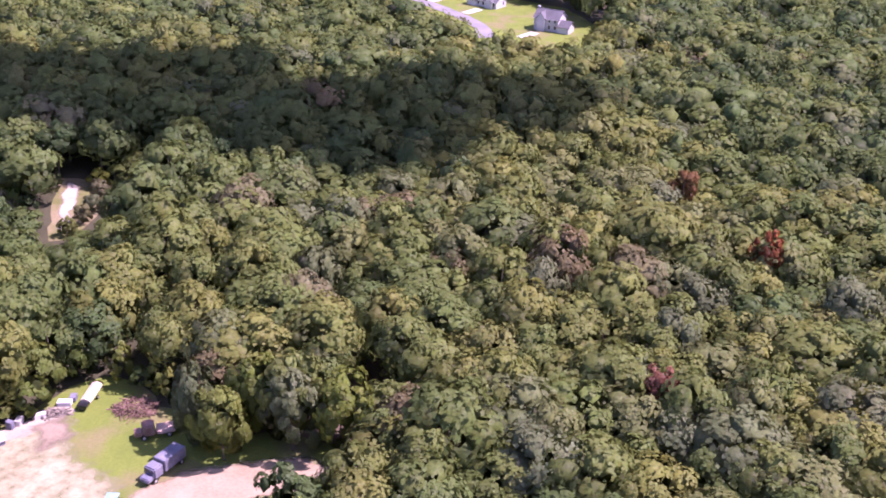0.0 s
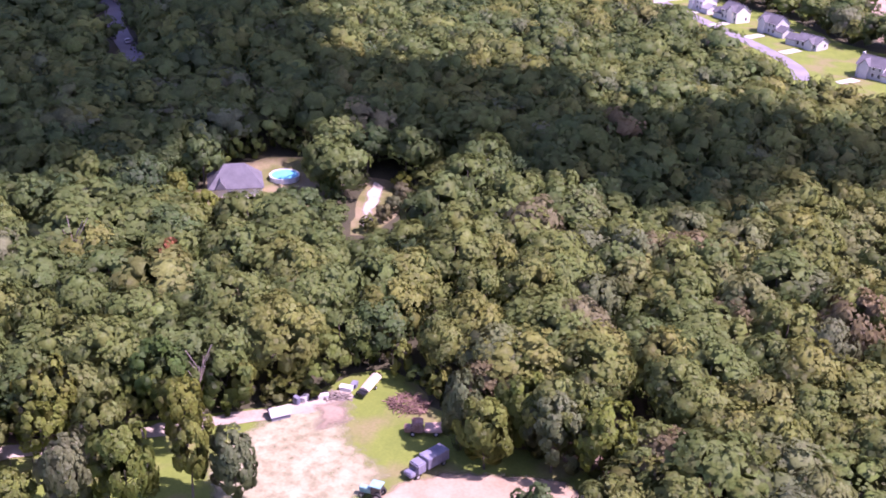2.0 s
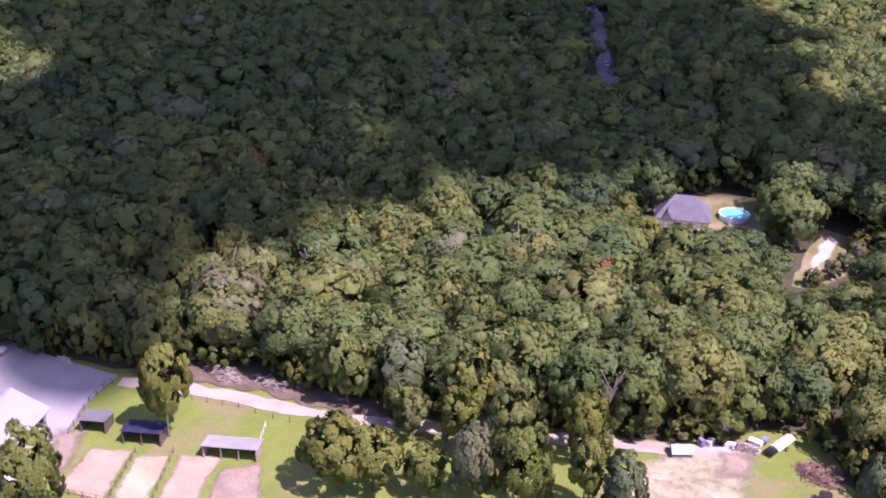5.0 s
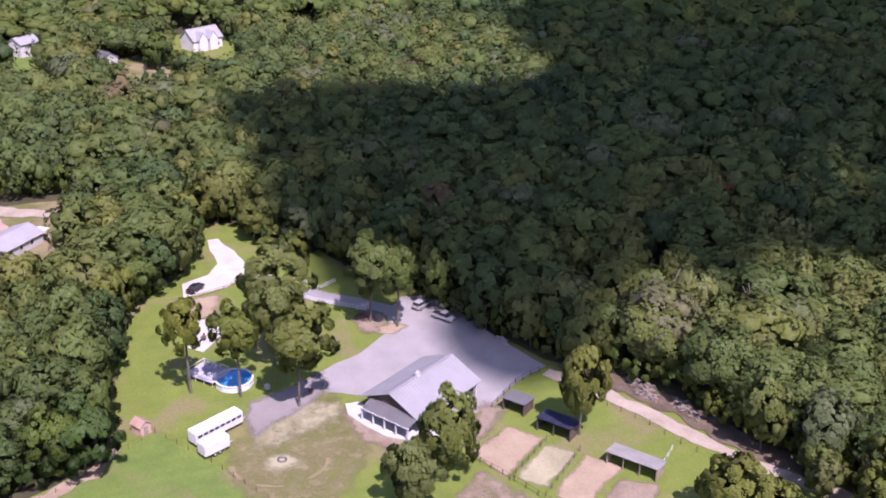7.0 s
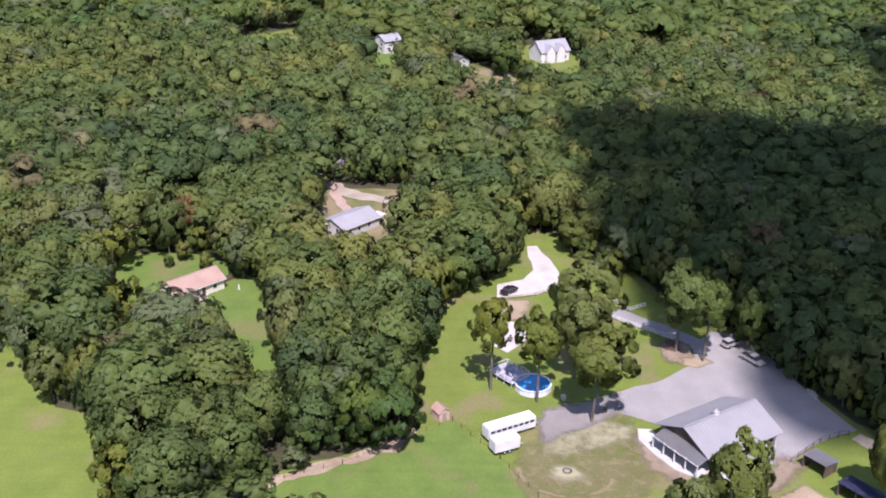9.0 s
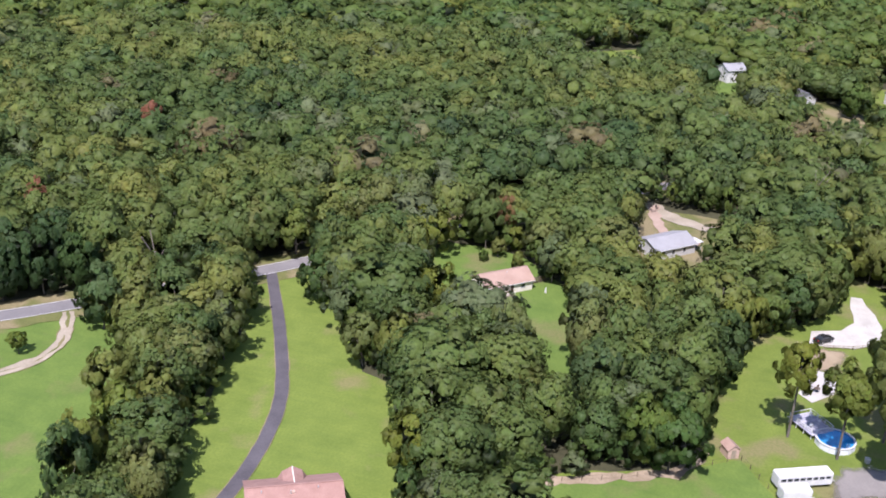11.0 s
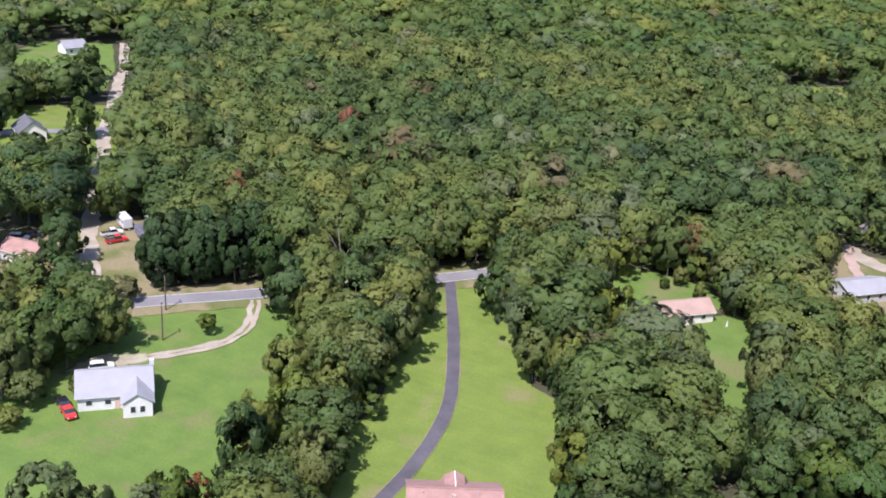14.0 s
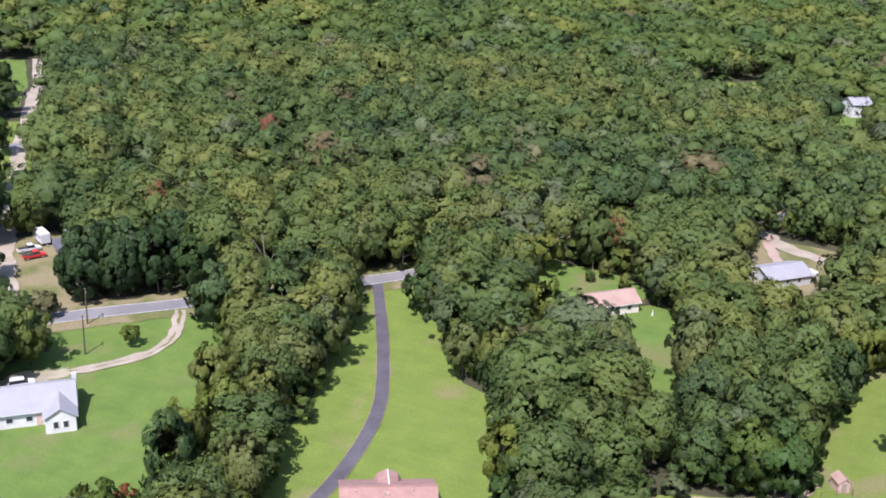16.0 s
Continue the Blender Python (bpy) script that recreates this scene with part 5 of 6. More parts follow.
# ---- sheds and shelters ----
def shelter(label, x, y, az, L, W, front, rear, roof, wall, bays=2):
    s = thing("run_in_shed", label, "shed", x, y, az, group="animal shelters by the paddocks")
    bm = bmesh.new()
    vs = [bm.verts.new(p) for p in ((-L / 2 - 0.3, -W / 2 - 0.4, front), (L / 2 + 0.3, -W / 2 - 0.4, front), (L / 2 + 0.3, W / 2 + 0.3, rear), (-L / 2 - 0.3, W / 2 + 0.3, rear))]
    bm.faces.new(vs)
    bmesh.ops.solidify(bm, geom=bm.faces[:], thickness=0.1)
    part("roof", bm, roof, s)
    part("back_wall", block((L, 0.1, rear - 0.1), (0, W / 2, 0)), wall, s)
    for u in (-L / 2, L / 2):
        part("side_wall", block((0.1, W, min(front, rear) - 0.1), (u, 0, 0)), wall, s)
    for i in range(bays + 1):
        part("post", block((0.15, 0.15, front - 0.05), (-L / 2 + i * L / bays, -W / 2, 0)), wall, s)
    # near-black sheet before the back wall paints the shade under the roof
    part("inner_shade", block((L - 0.3, 0.06, rear - 0.3), (0, W / 2 - 0.2, 0.05)), PAINTEDSHADE, s)
    return s


shelter("small shelter with a pale blue-grey roof", -140.3, 74.2, 34, 4.2, 3.6, 2.7, 2.2, METALROOF, DARKWOOD, 1)
shelter("dark navy-roofed double shelter", -131.3, 77.6, 34, 6.4, 3.8, 2.8, 2.2, NAVY, DARKWOOD, 2)
shelter("long open run-in shed with a pale metal roof", -117.0, 84.4, 34, 8.8, 3.4, 2.7, 2.1, CONCRETE, WOOD, 3)


def small_shed(label, x, y, az, L, W, h, wall, roof):
    s = thing("garden_shed", label, "shed", x, y, az)
    part("wall", gable_walls(L, W, h, h + W * 0.35), wall, s)
    part("roof", gable_roof(L, W, h, h + W * 0.35 + 0.05, 0.2, 0.08), roof, s)
    door(s, (L / 2, 0, 0.05), (0.9, 1.7), 0, WOOD)
    return s


small_shed("small pink-brown wooden shed at the field corner", -157.2, 9.9, 30, 2.6, 2.2, 1.9, SHEDRED, TANROOF)
small_shed("low shed with a pale metal roof by the sandy lot", -62.0, 133.0, 40, 3.2, 2.4, 1.0, BLUEGREY, METALROOF)


# ---- vehicles ----
def wheels(parent, xs, half, r=0.33, w=0.24):
    for u in xs:
        for v in (-half, half):
            t = part("wheel", rod(r, r, w, (u, v + w / 2 * (1 if v < 0 else 1), r), 14, turn=Matrix.Rotation(radians(90), 4, "X")), RUBBER, parent)
            part("rim", rod(r * 0.55, r * 0.55, w + 0.02, (u, v + w / 2 + 0.01, r), 10, turn=Matrix.Rotation(radians(90), 4, "X")), SILVER, t)


def car(label, x, y, az, paint, kind="suv", z=0.1, group="", name="car"):
    c = thing(name, label, "car", x, y, az, z, group)
    L = 5.3 if kind == "pickup" else 4.6
    part("body", prism([(-L / 2, 0.42), (L / 2, 0.42), (L / 2, 0.82), (L / 2 - 0.9, 0.98), (-L / 2 + 0.05, 1.0)], 1.78, "y"), paint, c)
    if kind == "pickup":
        prof = [(-0.5, 0.95), (1.5, 0.95), (0.9, 1.72), (-0.35, 1.72)]
        # body is solid here; the shade of a hollow bed is painted on
        part("bed", block((2.0, 1.5, 0.06), (-L / 2 + 1.1, 0, 0.99)), PAINTEDSHADE, c, "near-black sheet standing in for the shaded hollow of the cargo bed")
    elif kind == "sedan":
        prof = [(-1.7, 0.95), (1.2, 0.95), (0.5, 1.42), (-1.0, 1.42)]
    else:
        prof = [(-2.2, 0.95), (1.2, 0.95), (0.5, 1.68), (-2.0, 1.68)]
    part("cabin", prism(prof, 1.62, "y"), GLASS, c, "tinted windows")
    lo, hi = min(p[0] for p in prof[2:]), max(p[0] for p in prof[2:])
    part("roof", block((hi - lo, 1.56, 0.06), ((lo + hi) / 2, 0, prof[2][1])), paint, c)
    wheels(c, (-L / 2 + 0.95, L / 2 - 0.95), 0.85)
    for v in (-0.6, 0.6):
        part("headlight", block((0.06, 0.3, 0.14), (L / 2, v, 0.66)), WHITE, c)
        part("tail_light", block((0.06, 0.26, 0.16), (-L / 2, v, 0.74)), REDPAINT, c)
    return c


car("black car parked on the white gravel drive", -208.8, 28.6, 133, BLACKPAINT, "sedan", 0.28)
car("silver hatchback parked at the edge of the gravel lot", -183.7, 72.5, 119, SILVER, "suv", 0.28, "cars on the gravel lot")
car("silver pickup parked at the edge of the gravel lot", -176.8, 74.7, 31, SILVER, "pickup", 0.28, "cars on the gravel lot")
car("white sports utility car on the county road", -133.0, -157.5, 138, WHITE, "suv", 0.3)
car("white car parked beside the white house", -122.0, -131.5, 138, WHITE, "suv", 0.3, "cars at the white house")
car("red car parked by the white house", -107.2, -125.3, 60, REDPAINT, "sedan", 0.1, "cars at the white house")
car("dark car parked by the white house", -108.7, -127.8, 60, BLACKPAINT, "sedan", 0.1, "cars at the white house")
car("red pickup in the crowded yard", -170.6, -171.6, 150, REDPAINT, "pickup", 0.1, "vehicles in the crowded yard")
car("white pickup in the crowded yard", -173.2, -175.4, 150, WHITE, "pickup", 0.1, "vehicles in the crowded yard")
car("white car before the pink-roofed house", -158.5, -190.5, 120, WHITE, "suv", 0.1, "cars before the pink-roofed house")
car("dark car before the pink-roofed house", -161.5, -189.0, 120, BLACKPAINT, "sedan", 0.1, "cars before the pink-roofed house")
for i, (x, y) in enumerate(((-205, 333), (-213, 336), (-222, 352), (-228, 358), (-243, 389), (-264, 405), (-288, 442))):
    car("pale parked car along the distant street", x, y, 125 + 8 * (i % 3), (WHITE, SILVER, WHITE)[i % 3], "suv" if i % 2 else "sedan", 0.2, "cars along the distant street")


def box_trailer(label, x, y, az, L, W, h, body, windows=0, floor=0.6, roof=None, name="trailer"):
    t = thing(name, label, "trailer", x, y, az, 0.15)
    part("body", block((L, W, h), (0, 0, floor), bevel=0.12), body, t)
    if roof:
        part("roof", block((L - 0.2, W - 0.2, 0.08), (0, 0, floor + h), bevel=0.03), roof, t)
    for i in range(windows):
        u = -L / 2 + 0.9 + i * (L - 1.8) / max(1, windows - 1)
        for v, face in ((-W / 2, -90), (W / 2, 90)):
            p = part("window", block((0.9, 0.05, 0.5), (u, v, floor + h * 0.55)), GLASS, t)
    part("hitch", beam((L / 2, 0, 0.5), (L / 2 + 1.2, 0, 0.5), 0.15, 0.12), SILVER, t)
    wheels(t, (-0.6, 0.4), W / 2 - 0.1, 0.38)
    return t


box_trailer("long white horse trailer with a row of small windows", -151.8, 21.8, 116, 10.0, 2.4, 2.2, WHITE, 8, roof=SIDING, name="horse_trailer")
box_trailer("short white enclosed box trailer", -146.6, 20.4, 113, 5.0, 2.4, 2.2, WHITE, 0, roof=WHITE, name="box_trailer")
box_trailer("white camper in the crowded yard", -179.0, -176.5, 60, 5.5, 2.4, 2.4, WHITE, 3, roof=SIDING, name="camper")
box_trailer("grey covered trailer in the crowded yard", -176.5, -168.0, 60, 6.5, 3.0, 2.0, BLUEGREY, 0, roof=DARKROOF, name="trailer")
box_trailer("pale blue boat trailer load under trees", -183.5, -172.5, 40, 4.0, 2.0, 1.4, POOLWALL, 0, name="boat_trailer")


def old_truck(label, x, y, az, L, cab, bed, h):
    t = thing("old_truck", label, "truck", x, y, az, 0.1)
    part("cab", block((1.9, 2.1, 1.9), (L / 2 - 1.0, 0, 0.6), bevel=0.2), cab, t)
    part("windscreen", block((0.06, 1.8, 0.6), (L / 2 - 0.04, 0, 1.7)), GLASS, t)
    part("hood", block((1.2, 1.7, 0.8), (L / 2 + 0.6, 0, 0.6), bevel=0.15), cab, t)
    part("load_bed", block((L - 2.2, 2.3, h), (-1.1, 0, 0.8), bevel=0.08), bed, t, "weathered truck body")
    part("chassis", block((L, 0.9, 0.25), (0, 0, 0.5)), RUST, t)
    wheels(t, (-L / 2 + 1.0, L / 2 - 0.2), 0.95, 0.45)
    return t


old_truck("derelict faded blue truck with a rusty box body under a tree", -34.5, 126.8, 238, 6.6, BLUEGREY, BLUEGREY, 1.9)
old_truck("rusty flatbed truck beside the trees", -37.3, 135.6, 197, 5.0, RUST, SHEDRED, 0.55)
boat = thing("covered_boat", "boat under a tan tarp at the edge of the woods", "boat", -50.3, 144.9, 263, 0.1)
part("hull", prism([(-0.5, 0.3), (0.5, 0.3), (0.9, 1.1), (-0.9, 1.1)], 6.6), BLACKPAINT, boat)
part("tarp", prism([(-0.98, 1.0), (0.98, 1.0), (0.7, 1.4), (0, 1.65), (-0.7, 1.4)], 5.2, off=(-0.5, 0, 0)), TARP, boat, "sagging tan tarp")
wheels(boat, (-0.6,), 1.0, 0.3)
teal = thing("teal_tractor", "teal painted tractor with a cab in the sandy lot", "tractor", -40.5, 117.8, 175, 0.1)
part("hood", block((2.0, 0.9, 0.9), (1.2, 0, 0.7), bevel=0.1), TEAL, teal)
part("cab", block((1.5, 1.5, 1.6), (-0.5, 0, 0.8), bevel=0.1), GLASS, teal)
part("cab_roof", block((1.8, 1.8, 0.14), (-0.5, 0, 2.4), bevel=0.04), TEAL, teal, "pale teal roof")
wheels(teal, (-0.9,), 0.95, 0.75, 0.4)
wheels(teal, (1.7,), 0.75, 0.45)


# ---- brush, junk and firewood ----
def stick_heap(name, label, category, x, y, rx, ry, h, count, material, seed, length=(1.5, 3.5), thick=(0.04, 0.12)):
    r = random.Random(seed)
    heap = thing(name, label, category, x, y)
    for i in range(count):
        a, d = r.uniform(0, 6.28), math.sqrt(r.random())
        u, v = rx * d * math.cos(a), ry * d * math.sin(a)
        t = r.uniform(0, 6.28)
        z = h * (1 - d * 0.8) * r.random() + 0.08
        ln, w = r.uniform(*length), r.uniform(*thick)
        k = Vector((math.cos(t), math.sin(t), r.uniform(-0.25, 0.25))).normalized() * ln / 2
        z = max(z, abs(k.z) + w)
        part("stick", beam((u - k.x, v - k.y, z - k.z), (u + k.x, v + k.y, z + k.z), w * 2, w * 2), material, heap)
    return heap


stick_heap("brush_pile", "reddish-brown heap of cut brush and branches", "brush pile", -42.5, 142.5, 3.6, 3.0, 1.6, 220, BRUSH, 3, (0.8, 2.6), (0.02, 0.07))
stick_heap("brush_pile", "dry brown brush heaped under an oak", "brush pile", -183.6, 59.6, 2.4, 1.8, 1.3, 90, BRUSH, 7, (0.8, 2.2), (0.02, 0.06))
stick_heap("scrap_pile", "pale scrap boards dumped at the lot's edge", "scrap", -164.2, 82.4, 1.8, 0.8, 0.6, 22, CONCRETE, 8, (0.8, 2.0), (0.04, 0.1))
strip("leaf_litter", "brown leaf litter along the wood's edge", "leaf litter", [(-152, 89.5), (-143, 95), (-131, 100.8), (-118, 106), (-108, 110.5), (-96, 118), (-84, 125)], 6.0, 0.07, LITTER, 1.2)
stick_heap("log_pile", "grey logs and felled branches along the lane", "log pile", -138.0, 99.0, 4.5, 1.4, 1.0, 70, DEADWOOD, 4, (1.2, 3.0), (0.06, 0.16))
stick_heap("log_pile", "pale scattered logs beside the lane", "log pile", -129.0, 102.6, 4.0, 1.2, 0.8, 55, DEADWOOD, 5, (1.0, 2.6), (0.05, 0.14))
stick_heap("log_pile", "bleached planks and logs at the wood's edge", "log pile", -55.5, 141.0, 2.6, 1.0, 0.7, 45, DEADWOOD, 6, (1.0, 2.8), (0.05, 0.12))


def crate(label, x, y, az, size, m, name="crate", z=0.1):
    c = thing(name, label, name.replace("_", " "), x, y, az, z)
    part("body", block(size, (0, 0, 0), bevel=min(size) * 0.1), m, c)
    part("lid", block((size[0] * 1.04, size[1] * 1.04, 0.07), (0, 0, size[2])), m, c)
    return c


r = random.Random(9)
for x, y, size, m, text in ((-59.6, 138.4, (1.6, 1.0, 0.9), SILVER, "dull metal bin among junk"), (-58.0, 139.6, (1.0, 1.0, 1.1), BLACKPAINT, "black drum-like bin among junk"),
                            (-57.0, 140.2, (1.8, 0.9, 0.6), WHITE, "white discarded appliance lying among junk"), (-60.6, 137.2, (1.2, 0.8, 1.3), BLUEGREY, "grey-blue locker among junk"),
                            (-54.0, 143.6, (2.2, 1.2, 0.7), WHITE, "white discarded panel stack"), (-53.0, 145.0, (1.4, 1.0, 0.8), BLUEGREY, "blue-grey crate by the trees"),
                            (-158.6, 40.6, (0.7, 0.7, 0.9), DARKWOOD, "dark barrel on the bare earth"), (-163.0, 33.5, (0.8, 0.8, 0.9), SILVER, "pool pump housing beside the pool")):
    crate(text, x, y, r.uniform(0, 180), size, m, "junk_box")
fire = thing("fire_ring", "ring of dark stones in the worn circle", "fire pit", -140.2, 30.4, 0, 0.2)
for i in range(10):
    a = i * math.pi / 5
    part("stone", block((0.34, 0.26, 0.24), (0.7 * math.cos(a), 0.7 * math.sin(a), 0), bevel=0.06, turn=Matrix.Rotation(a, 4, "Z")), DARKROOF, fire)
sign = thing("yard_statue", "small white lawn ornament on the back lawn", "ornament", -210.6, -32.6, 30)
part("base", block((0.5, 0.5, 0.3), (0, 0, 0), bevel=0.03), CONCRETE, sign)
part("figure", rod(0.22, 0.1, 1.1, (0, 0, 0.3), 8), WHITE, sign)


# ---- fences and poles ----
def fence(label, line, m, height=1.1, gap=2.4, rails=(0.35, 0.7, 1.05), post=0.12, rail=(0.05, 0.13), name="fence", z=0.0):
    f = thing(name, label, "fence", line[0][0], line[0][1], 0, z)
    ox, oy = line[0]
    for (x1, y1), (x2, y2) in zip(line, line[1:]):
        n = max(1, round(math.dist((x1, y1), (x2, y2)) / gap))
        pts = [(x1 + (x2 - x1) * i / n - ox, y1 + (y2 - y1) * i / n - oy) for i in range(n + 1)]
        for i, (u, v) in enumerate(pts):
            part("post", block((post, post, height), (u, v, 0)), m, f)
        for a, b in zip(pts, pts[1:]):
            for h in rails:
                part("rail", beam((*a, h), (*b, h), *rail), m, f)
    return f


fence("white three-rail board fence along the gravel lane", [(-186.6, 60.6), (-189.1, 57.8), (-193.5, 52.6), (-198.6, 48.2), (-202.0, 45.8)], WHITE)
fence("white board fence turning a corner on the grass", [(-204.8, 52.0), (-199.7, 54.3), (-202.2, 58.7)], WHITE)
fence("low pale rail along the white drive", [(-205.8, 28.5), (-207.6, 34.6), (-211.2, 40.6)], WOOD, 0.9, 2.0, (0.4, 0.8))
fence("dark wire fence round the green paddock", [(-139, -17), (-143, -7.5), (-156, 12), (-144, 19.4), (-128, 27)], DARKWOOD, 1.2, 3.0, (0.5, 1.1), 0.09, (0.012, 0.02))
fence("thin wooden fence between the horse paddocks", [(-130, 60), (-121, 64), (-109, 68.8), (-100, 73)], DARKWOOD, 1.2, 2.4, (0.5, 1.1), 0.1, (0.03, 0.05))
fence("thin wooden fence between two paddocks", [(-121.4, 63.4), (-129.3, 74.2)], DARKWOOD, 1.2, 2.4, (0.5, 1.1), 0.1, (0.03, 0.05))
fence("thin wooden fence beside the reddish paddock", [(-115.6, 67), (-124.6, 78.2)], DARKWOOD, 1.2, 2.4, (0.5, 1.1), 0.1, (0.03, 0.05))
fence("dark rail fence behind the shelters", [(-142.2, 69.8), (-148.2, 77.5), (-150.0, 81.6), (-150.3, 83.6)], DARKWOOD, 1.2, 2.2, (0.5, 1.1), 0.1, (0.04, 0.07))
fence("dark wire fence along the dirt lane", [(-138, 88.6), (-127, 93.6), (-120, 95.4), (-111, 99), (-101, 105), (-88, 114)], DARKWOOD, 1.2, 3.0, (0.5, 1.1), 0.08, (0.012, 0.02))
fence("white pipe rail at the shed's end", [(-115, 88), (-119, 93)], WHITE, 1.2, 2.4, (0.6, 1.1), 0.07, (0.035, 0.035))
fence("dark board fence beside the tan-roofed house", [(-213.8, -36.8), (-217.6, -33.0)], DARKWOOD, 1.6, 1.2, (0.3, 0.6, 0.9, 1.2, 1.5), 0.1, (0.04, 0.22))


def pole(label, x, y, h, arms=True):
    p = thing("utility_pole", label, "utility pole", x, y, 45, group="wooden utility poles")
    part("shaft", rod(0.17, 0.12, h, (0, 0, 0), 10), DARKWOOD, p)
    if arms:
        part("crossarm", block((2.2, 0.12, 0.14), (0, 0, h - 0.6)), DARKWOOD, p)
        for u in (-1.0, 0.0, 1.0):
            part("insulator", rod(0.06, 0.05, 0.2, (u, 0, h - 0.46), 8), WHITE, p)
    return p


pole("tall wooden utility pole at the lawn's edge", -137.6, -130.0, 8.5)
pole("wooden utility pole beside the county road", -148.4, -138.2, 8.0)
pole("wooden utility pole along the dirt lane", -296.0, -293.0, 9.0)


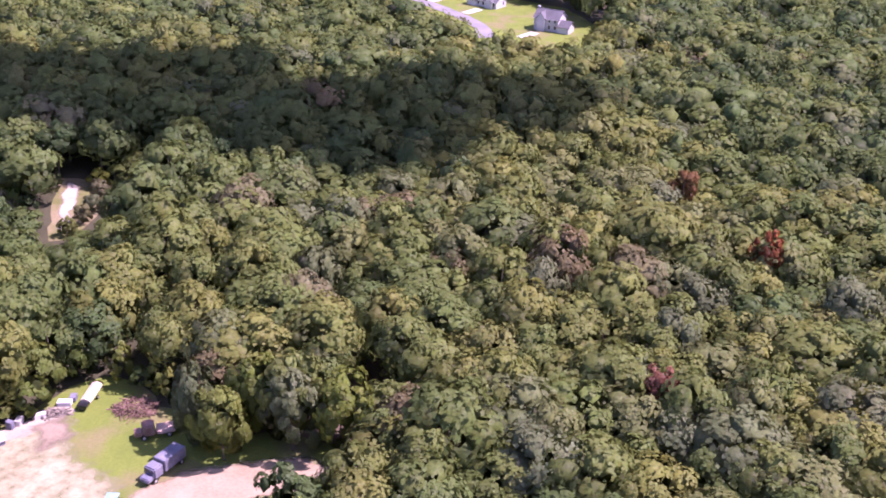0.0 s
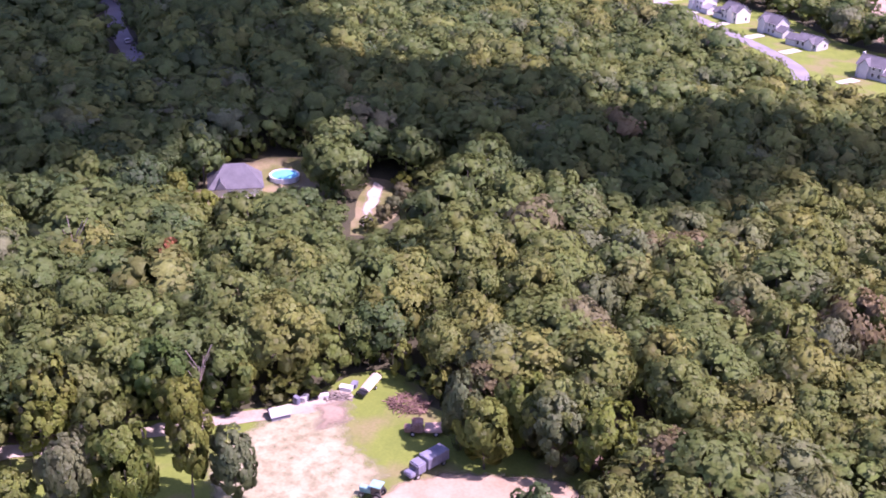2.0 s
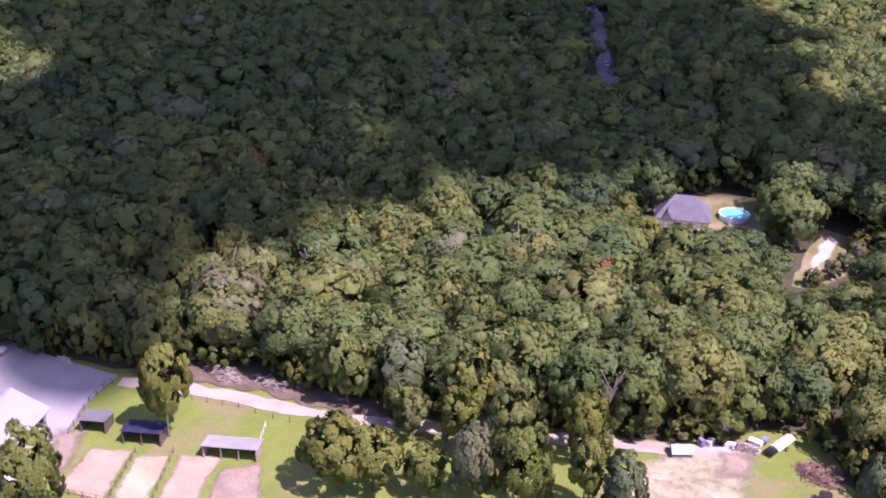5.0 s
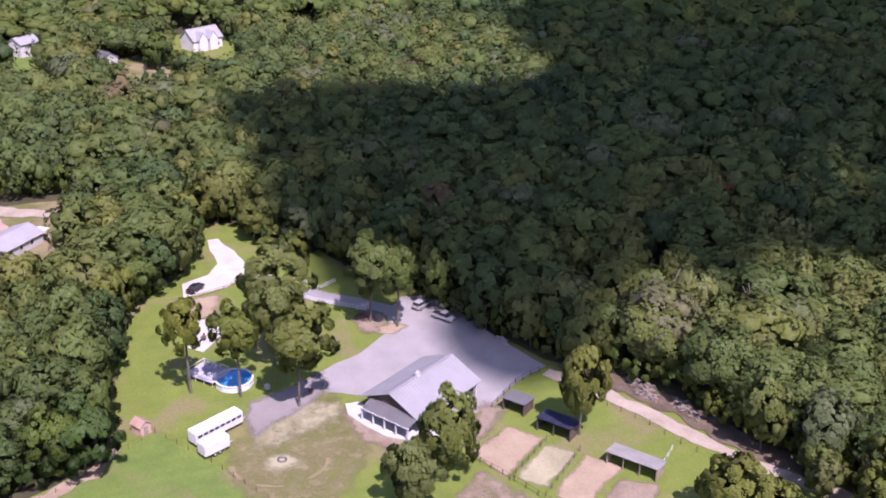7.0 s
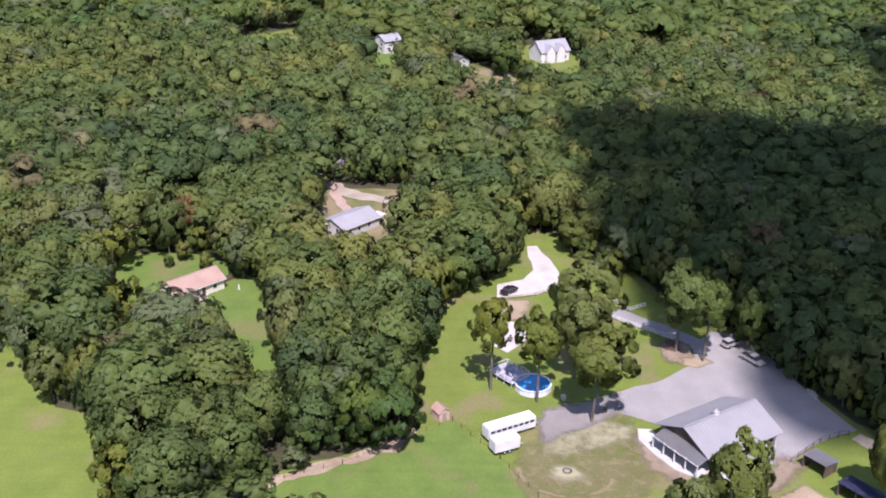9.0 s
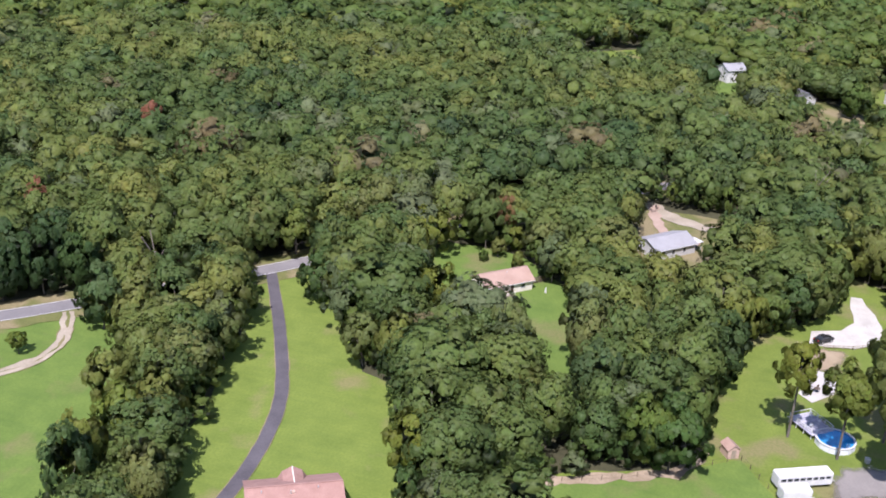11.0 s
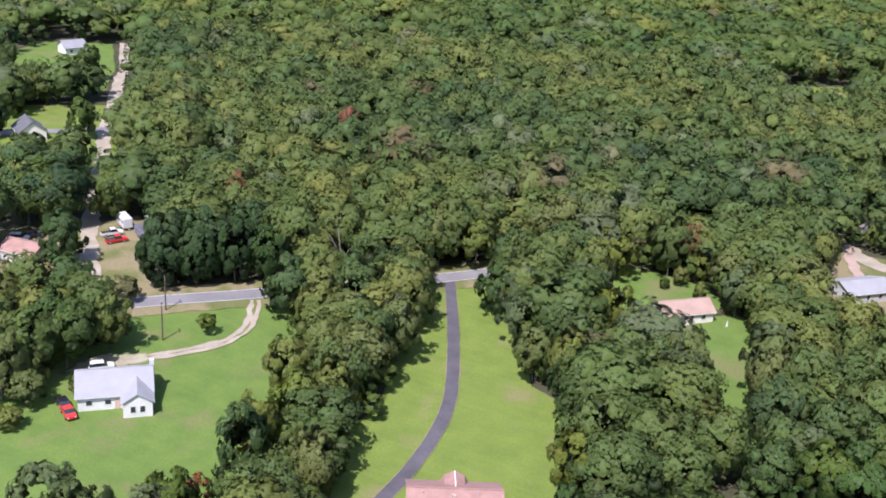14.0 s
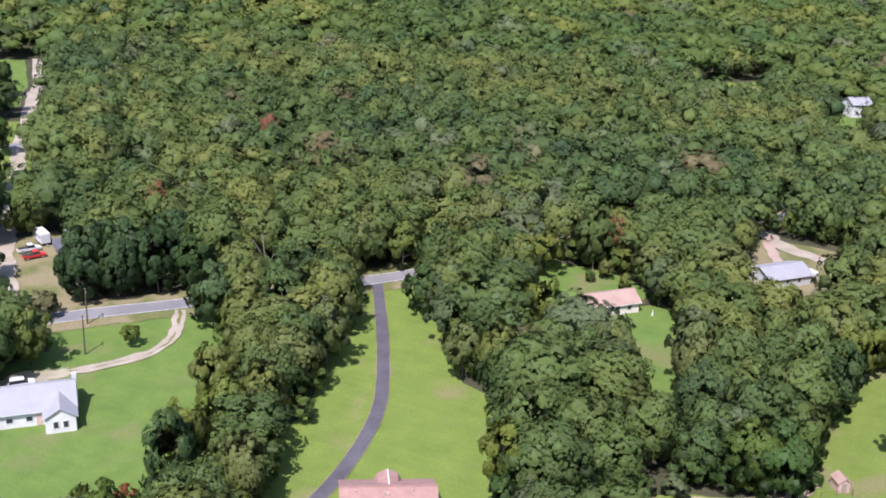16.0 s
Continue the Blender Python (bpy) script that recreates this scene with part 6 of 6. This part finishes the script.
# ---- trees that stand alone ----
YARD = [(-126.0, 54.2, 16.0, 4.6, 0.44, 0.2, "broad oak standing before the barn house"), (-119.5, 45.5, 13.0, 4.6, 0.40, 0.2, "rounded oak by the paddock fence"),
        (-155.3, 37.5, 20.5, 6.4, 0.46, 0.42, "tall oak with a leaning trunk by the trailer"), (-162.4, 28.4, 19.0, 4.4, 0.44, 0.45, "tall oak beside the round pool"),
        (-166.9, 20.1, 19.5, 3.6, 0.60, 0.5, "slender brownish oak on the lawn"), (-183.5, 41.0, 20.0, 7.0, 0.45, 0.3, "olive oak beside the lane"), (-171.0, 37.0, 18.5, 5.2, 0.42, 0.36, "oak behind the pool"),
        (-181.5, 60.0, 20.0, 6.2, 0.34, 0.36, "dark oak at the corner of the gravel lot"), (-177.5, 64.6, 19.0, 4.6, 0.32, 0.42, "dark narrow oak at the edge of the gravel"), (-97.0, 190.5, 11.5, 4.6, 0.40, 0.12, "mid-green oak before the hipped house"), (-106.0, 194.5, 10.5, 4.2, 0.46, 0.12, "olive oak before the hipped house"), (-87.5, 197.0, 12.5, 4.2, 0.36, 0.12, "green oak beside the hipped house"), (-116.5, 201.5, 10.5, 3.6, 0.5, 0.12, "olive oak at the corner of the dry lawn"),
        (-129.0, 80.5, 18.0, 4.2, 0.60, 0.25, "brownish oak between the shelters"), (-97.0, 89.0, 13.5, 5.0, 0.5, 0.2, "spreading oak on the grass by the lane"),
        (-100.5, 107.5, 9.5, 3.4, 0.4, 0.2, "small oak at the lane's bend"), (-81.0, 112.5, 14.0, 4.2, 0.42, 0.25, "oak beside the dirt lane"), (-72.5, 121.0, 13.0, 3.6, 0.5, 0.25, "oak by the sandy lot"),
        (-93.0, 92.5, 12.0, 4.2, 0.52, 0.2, "yellow-green oak on the lawn"), (-91.5, 111.0, 11.5, 3.8, 0.44, 0.3, "oak shading the lane"), (-97.5, 106.5, 10.0, 3.0, 0.46, 0.3, "small oak by the lane"),
        (-79.5, 100.0, 15.0, 3.6, 0.80, 0.15, "thin brownish oak on the grass"), (-73.0, 104.0, 15.5, 4.4, 0.38, 0.15, "dense oak on the grass"), (-66.0, 110.0, 14.5, 3.0, 0.48, 0.2, "slender oak by the sandy lot"),
        (-59.0, 110.5, 13.0, 3.6, 0.74, 0.15, "grey-green oak at the sandy lot's edge"), (-86.0, 96.0, 10.0, 3.2, 0.42, 0.2, "low oak on the grass"), (-31.0, 133.0, 14.0, 3.6, 0.74, 0.12, "grey-green oak behind the old truck"),
        (-26.2, 129.2, 13.0, 4.6, 0.44, 0.12, "olive oak beside the old truck"), (-16.1, 131.5, 13.5, 4.8, 0.76, 0.1, "grey-green oak above the lane's end"), (-22.1, 136.5, 14.0, 4.6, 0.40, 0.1, "mid-green oak beside the lane's end"),
(-157.0, -146.5, 13.5, 4.8, 0.03, 0.03, "dense blue-green tree beside the road"), (-162.5, -141.0, 15.0, 5.2, 0.05, 0.03, "dense very dark green tree by the road"),
        (-168.5, -135.0, 14.5, 5.0, 0.04, 0.03, "dense dark green tree by the road"), (-174.0, -129.5, 14.0, 4.6, 0.1, 0.03, "dark green tree beside the road's verge"), (-164.0, -151.5, 15.0, 5.6, 0.06, 0.05, "broad dark green tree behind the road"),
        (-171.0, -145.5, 15.5, 5.8, 0.08, 0.05, "dense dark green tree behind the road"), (-178.0, -137.5, 15.0, 5.6, 0.05, 0.05, "tall blue-green tree behind the road"),
        (-170.8, -196.0, 15.0, 7.4, 0.30, 0.08, "big round green oak beside the sandy lane"), (-154.0, -172.8, 13.0, 4.8, 0.14, 0.1, "dark green tree beside the pink-roofed house"), (-181.9, -181.9, 14.5, 5.6, 0.34, 0.08, "round green oak at the lane's side"),
        (-119.4, -137.5, 14.5, 5.8, 0.2, 0.12, "dark green oak behind the white house"), (-112.9, -139.1, 14.0, 5.6, 0.26, 0.12, "broad green oak behind the white house"), (-132.4, -150.9, 15.0, 6.6, 0.16, 0.1, "broad dark oak at the roadside"),
        (-226.9, -236.1, 13.0, 4.6, 0.22, 0.1, "round dark green tree on the grass strip"), (-233.0, -272.8, 13.5, 6.2, 0.24, 0.06, "spreading green tree on the far grass"), (-240.6, -288.6, 13.0, 6.0, 0.28, 0.06, "green tree among the far lawns"),
        (-281.2, -284.0, 13.0, 4.6, 0.2, 0.1, "dark green tree along the sandy lane"), (-272.7, -316.6, 11.0, 4.6, 0.24, 0.08, "green tree beside the far house"), (-212.5, -256.4, 13.0, 4.6, 0.12, 0.08, "dark green tree beside the gabled house"),
        (-191.0, -219.8, 14.0, 5.6, 0.26, 0.06, "green oak by the grass strip"), (-199.5, -213.3, 14.5, 5.6, 0.32, 0.06, "olive oak by the grass strip"),
        (-157.0, -88.0, 14.0, 3.2, 0.8, 0.15, "silvery grey-green tree beside the driveway lawn"),
        (-144.4, -124.2, 5.0, 2.0, 0.40, 0.3, "small round shade tree on the lawn"),
        (-221.0, -41.5, 5.0, 1.6, 0.66, 0.05, "yellow-green shrub by the house"), (-226.5, -47.5, 5.0, 1.9, 0.62, 0.1, "small yellowish tree in the front yard"),
        (-210.5, 15.8, 5.5, 2.8, 0.945, 0.05, "orange-brown shrub at the wood's edge"), (-217.5, 23.4, 10.0, 3.6, 0.58, 0.05, "bright green bushy tree"), (-224.3, 17.6, 9.5, 4.0, 0.52, 0.05, "low green bushy tree"),
        (-114.0, -128.0, 4.5, 2.2, 0.5, 0.05, "rounded shrub beside the white house"), (-99.0, -131.0, 4.0, 2.4, 0.52, 0.05, "rounded yellow-green shrub beside the yard"), (-222.5, -50.5, 3.0, 1.2, 0.2, 0.05, "dark clipped shrub in the front yard"),
        (-146.2, -147.5, 6.0, 3.2, 0.86, 0.1, "thin brownish scrub tree by the road"),
        (-417.6, 13.3, 14.0, 5.0, 0.34, 0.06, "green oak beside the tall white house"), (-427.0, -8.5, 13.0, 5.6, 0.36, 0.06, "broad green oak by the far meadow"), (-437.3, 36.5, 14.0, 5.8, 0.2, 0.06, "dark green oak behind the low dark roof"),
        (-434.5, 44.1, 14.0, 6.4, 0.24, 0.06, "dark green oak in the far yard"), (-408.3, 51.1, 13.0, 5.6, 0.2, 0.06, "dark oak shading the far yard"), (-389.2, 56.6, 11.0, 3.9, 0.4, 0.06, "round green tree between the far yards"),
        (-374.1, 41.5, 8.0, 1.7, 0.08, 0.04, "narrow dark evergreen in the far yard"), (-373.5, 47.1, 8.5, 2.4, 0.08, 0.04, "dark evergreen in the far yard"), (-401.5, 24.7, 12.0, 5.0, 0.32, 0.06, "green oak before the low dark roof"),
        (-446.0, 86.7, 11.0, 3.7, 0.3, 0.06, "green tree beside the far white house"), (-105.5, -133.5, 7.0, 3.6, 0.4, 0.1, "low green tree beside the yard"),
        (-69.6, 213.0, 4.6, 2.0, 0.86, 0.05, "pale brownish scrub beside the sandy track"), (-69.2, 219.5, 4.2, 2.1, 0.78, 0.05, "grey-green scrub beside the sandy track"), (-69.2, 226.5, 5.0, 2.3, 0.86, 0.05, "pale brownish scrub beside the sandy track"),
        (-71.0, 233.0, 5.0, 2.4, 0.5, 0.05, "olive scrub behind the sandy track"), (-71.6, 206.5, 4.4, 2.0, 0.5, 0.05, "olive scrub before the sandy track")]
for i, (x, y, h, rad, tint, low, text) in enumerate(YARD):
    small = h < 12.6
    tree(text, x, y, h, rad, tint, low, 340 if small else 480, seed=i, open_crown=0.96 if small else 0.9)
REDS = [(-96.5, 160.5, 13.0, "rust-red"), (-194.5, 157.2, 14.0, "purple-brown"), (39.3, 131.6, 13.5, "dark red"), (69.4, 176.3, 14.5, "bright red"), (61.1, 208.8, 14.5, "orange-brown"), (-263.4, -162.9, 14.0, "orange-red"),
        (-192.6, -151.4, 14.0, "deep red"), (-230.9, -47.1, 13.0, "orange-brown"), (-93.3, -87.8, 7.0, "orange-red")]
for i, (x, y, h, hue) in enumerate(REDS):
    tree(f"{hue} early-turning tree among green oaks", x, y, h + 2.0, 3.1, 0.975 if i % 3 != 1 else 0.94, 0.45, 200, "early-turning trees", 60 + i, "red_tree", 0.75)


def dead_tree(label, x, y, h, seed):
    r = random.Random(seed)
    t = thing("dead_tree", label, "dead tree", x, y, 0, group="bare dead trees")
    part("trunk", rod(0.26, 0.1, h * 0.7, (0, 0, 0), 8), DEADWOOD, t)
    for i in range(9):
        a = r.uniform(0, 6.28)
        s = Vector((0, 0, h * r.uniform(0.3, 0.68)))
        d = Vector((math.cos(a) * 0.55, math.sin(a) * 0.55, 1)).normalized() * h * r.uniform(0.22, 0.42)
        part("limb", beam(s, s + d, 0.12, 0.12), DEADWOOD, t)
    return t


dead_tree("bare pale dead tree at the edge of the lane", -74.2, 129.6, 13.5, 1)
dead_tree("bare grey dead tree above the canopy", -115.6, 159.4, 18.0, 2)
dead_tree("bare grey dead tree in the far woods", -277.1, 28.1, 18.5, 3)
dead_tree("bare pale dead snag above the trees", -174.1, -111.0, 17.0, 4)
dead_tree("bare branches among green crowns", -151.7, 112.3, 16.5, 5)
dead_tree("bare branches of a dying oak", -143.0, 126.3, 16.5, 6)
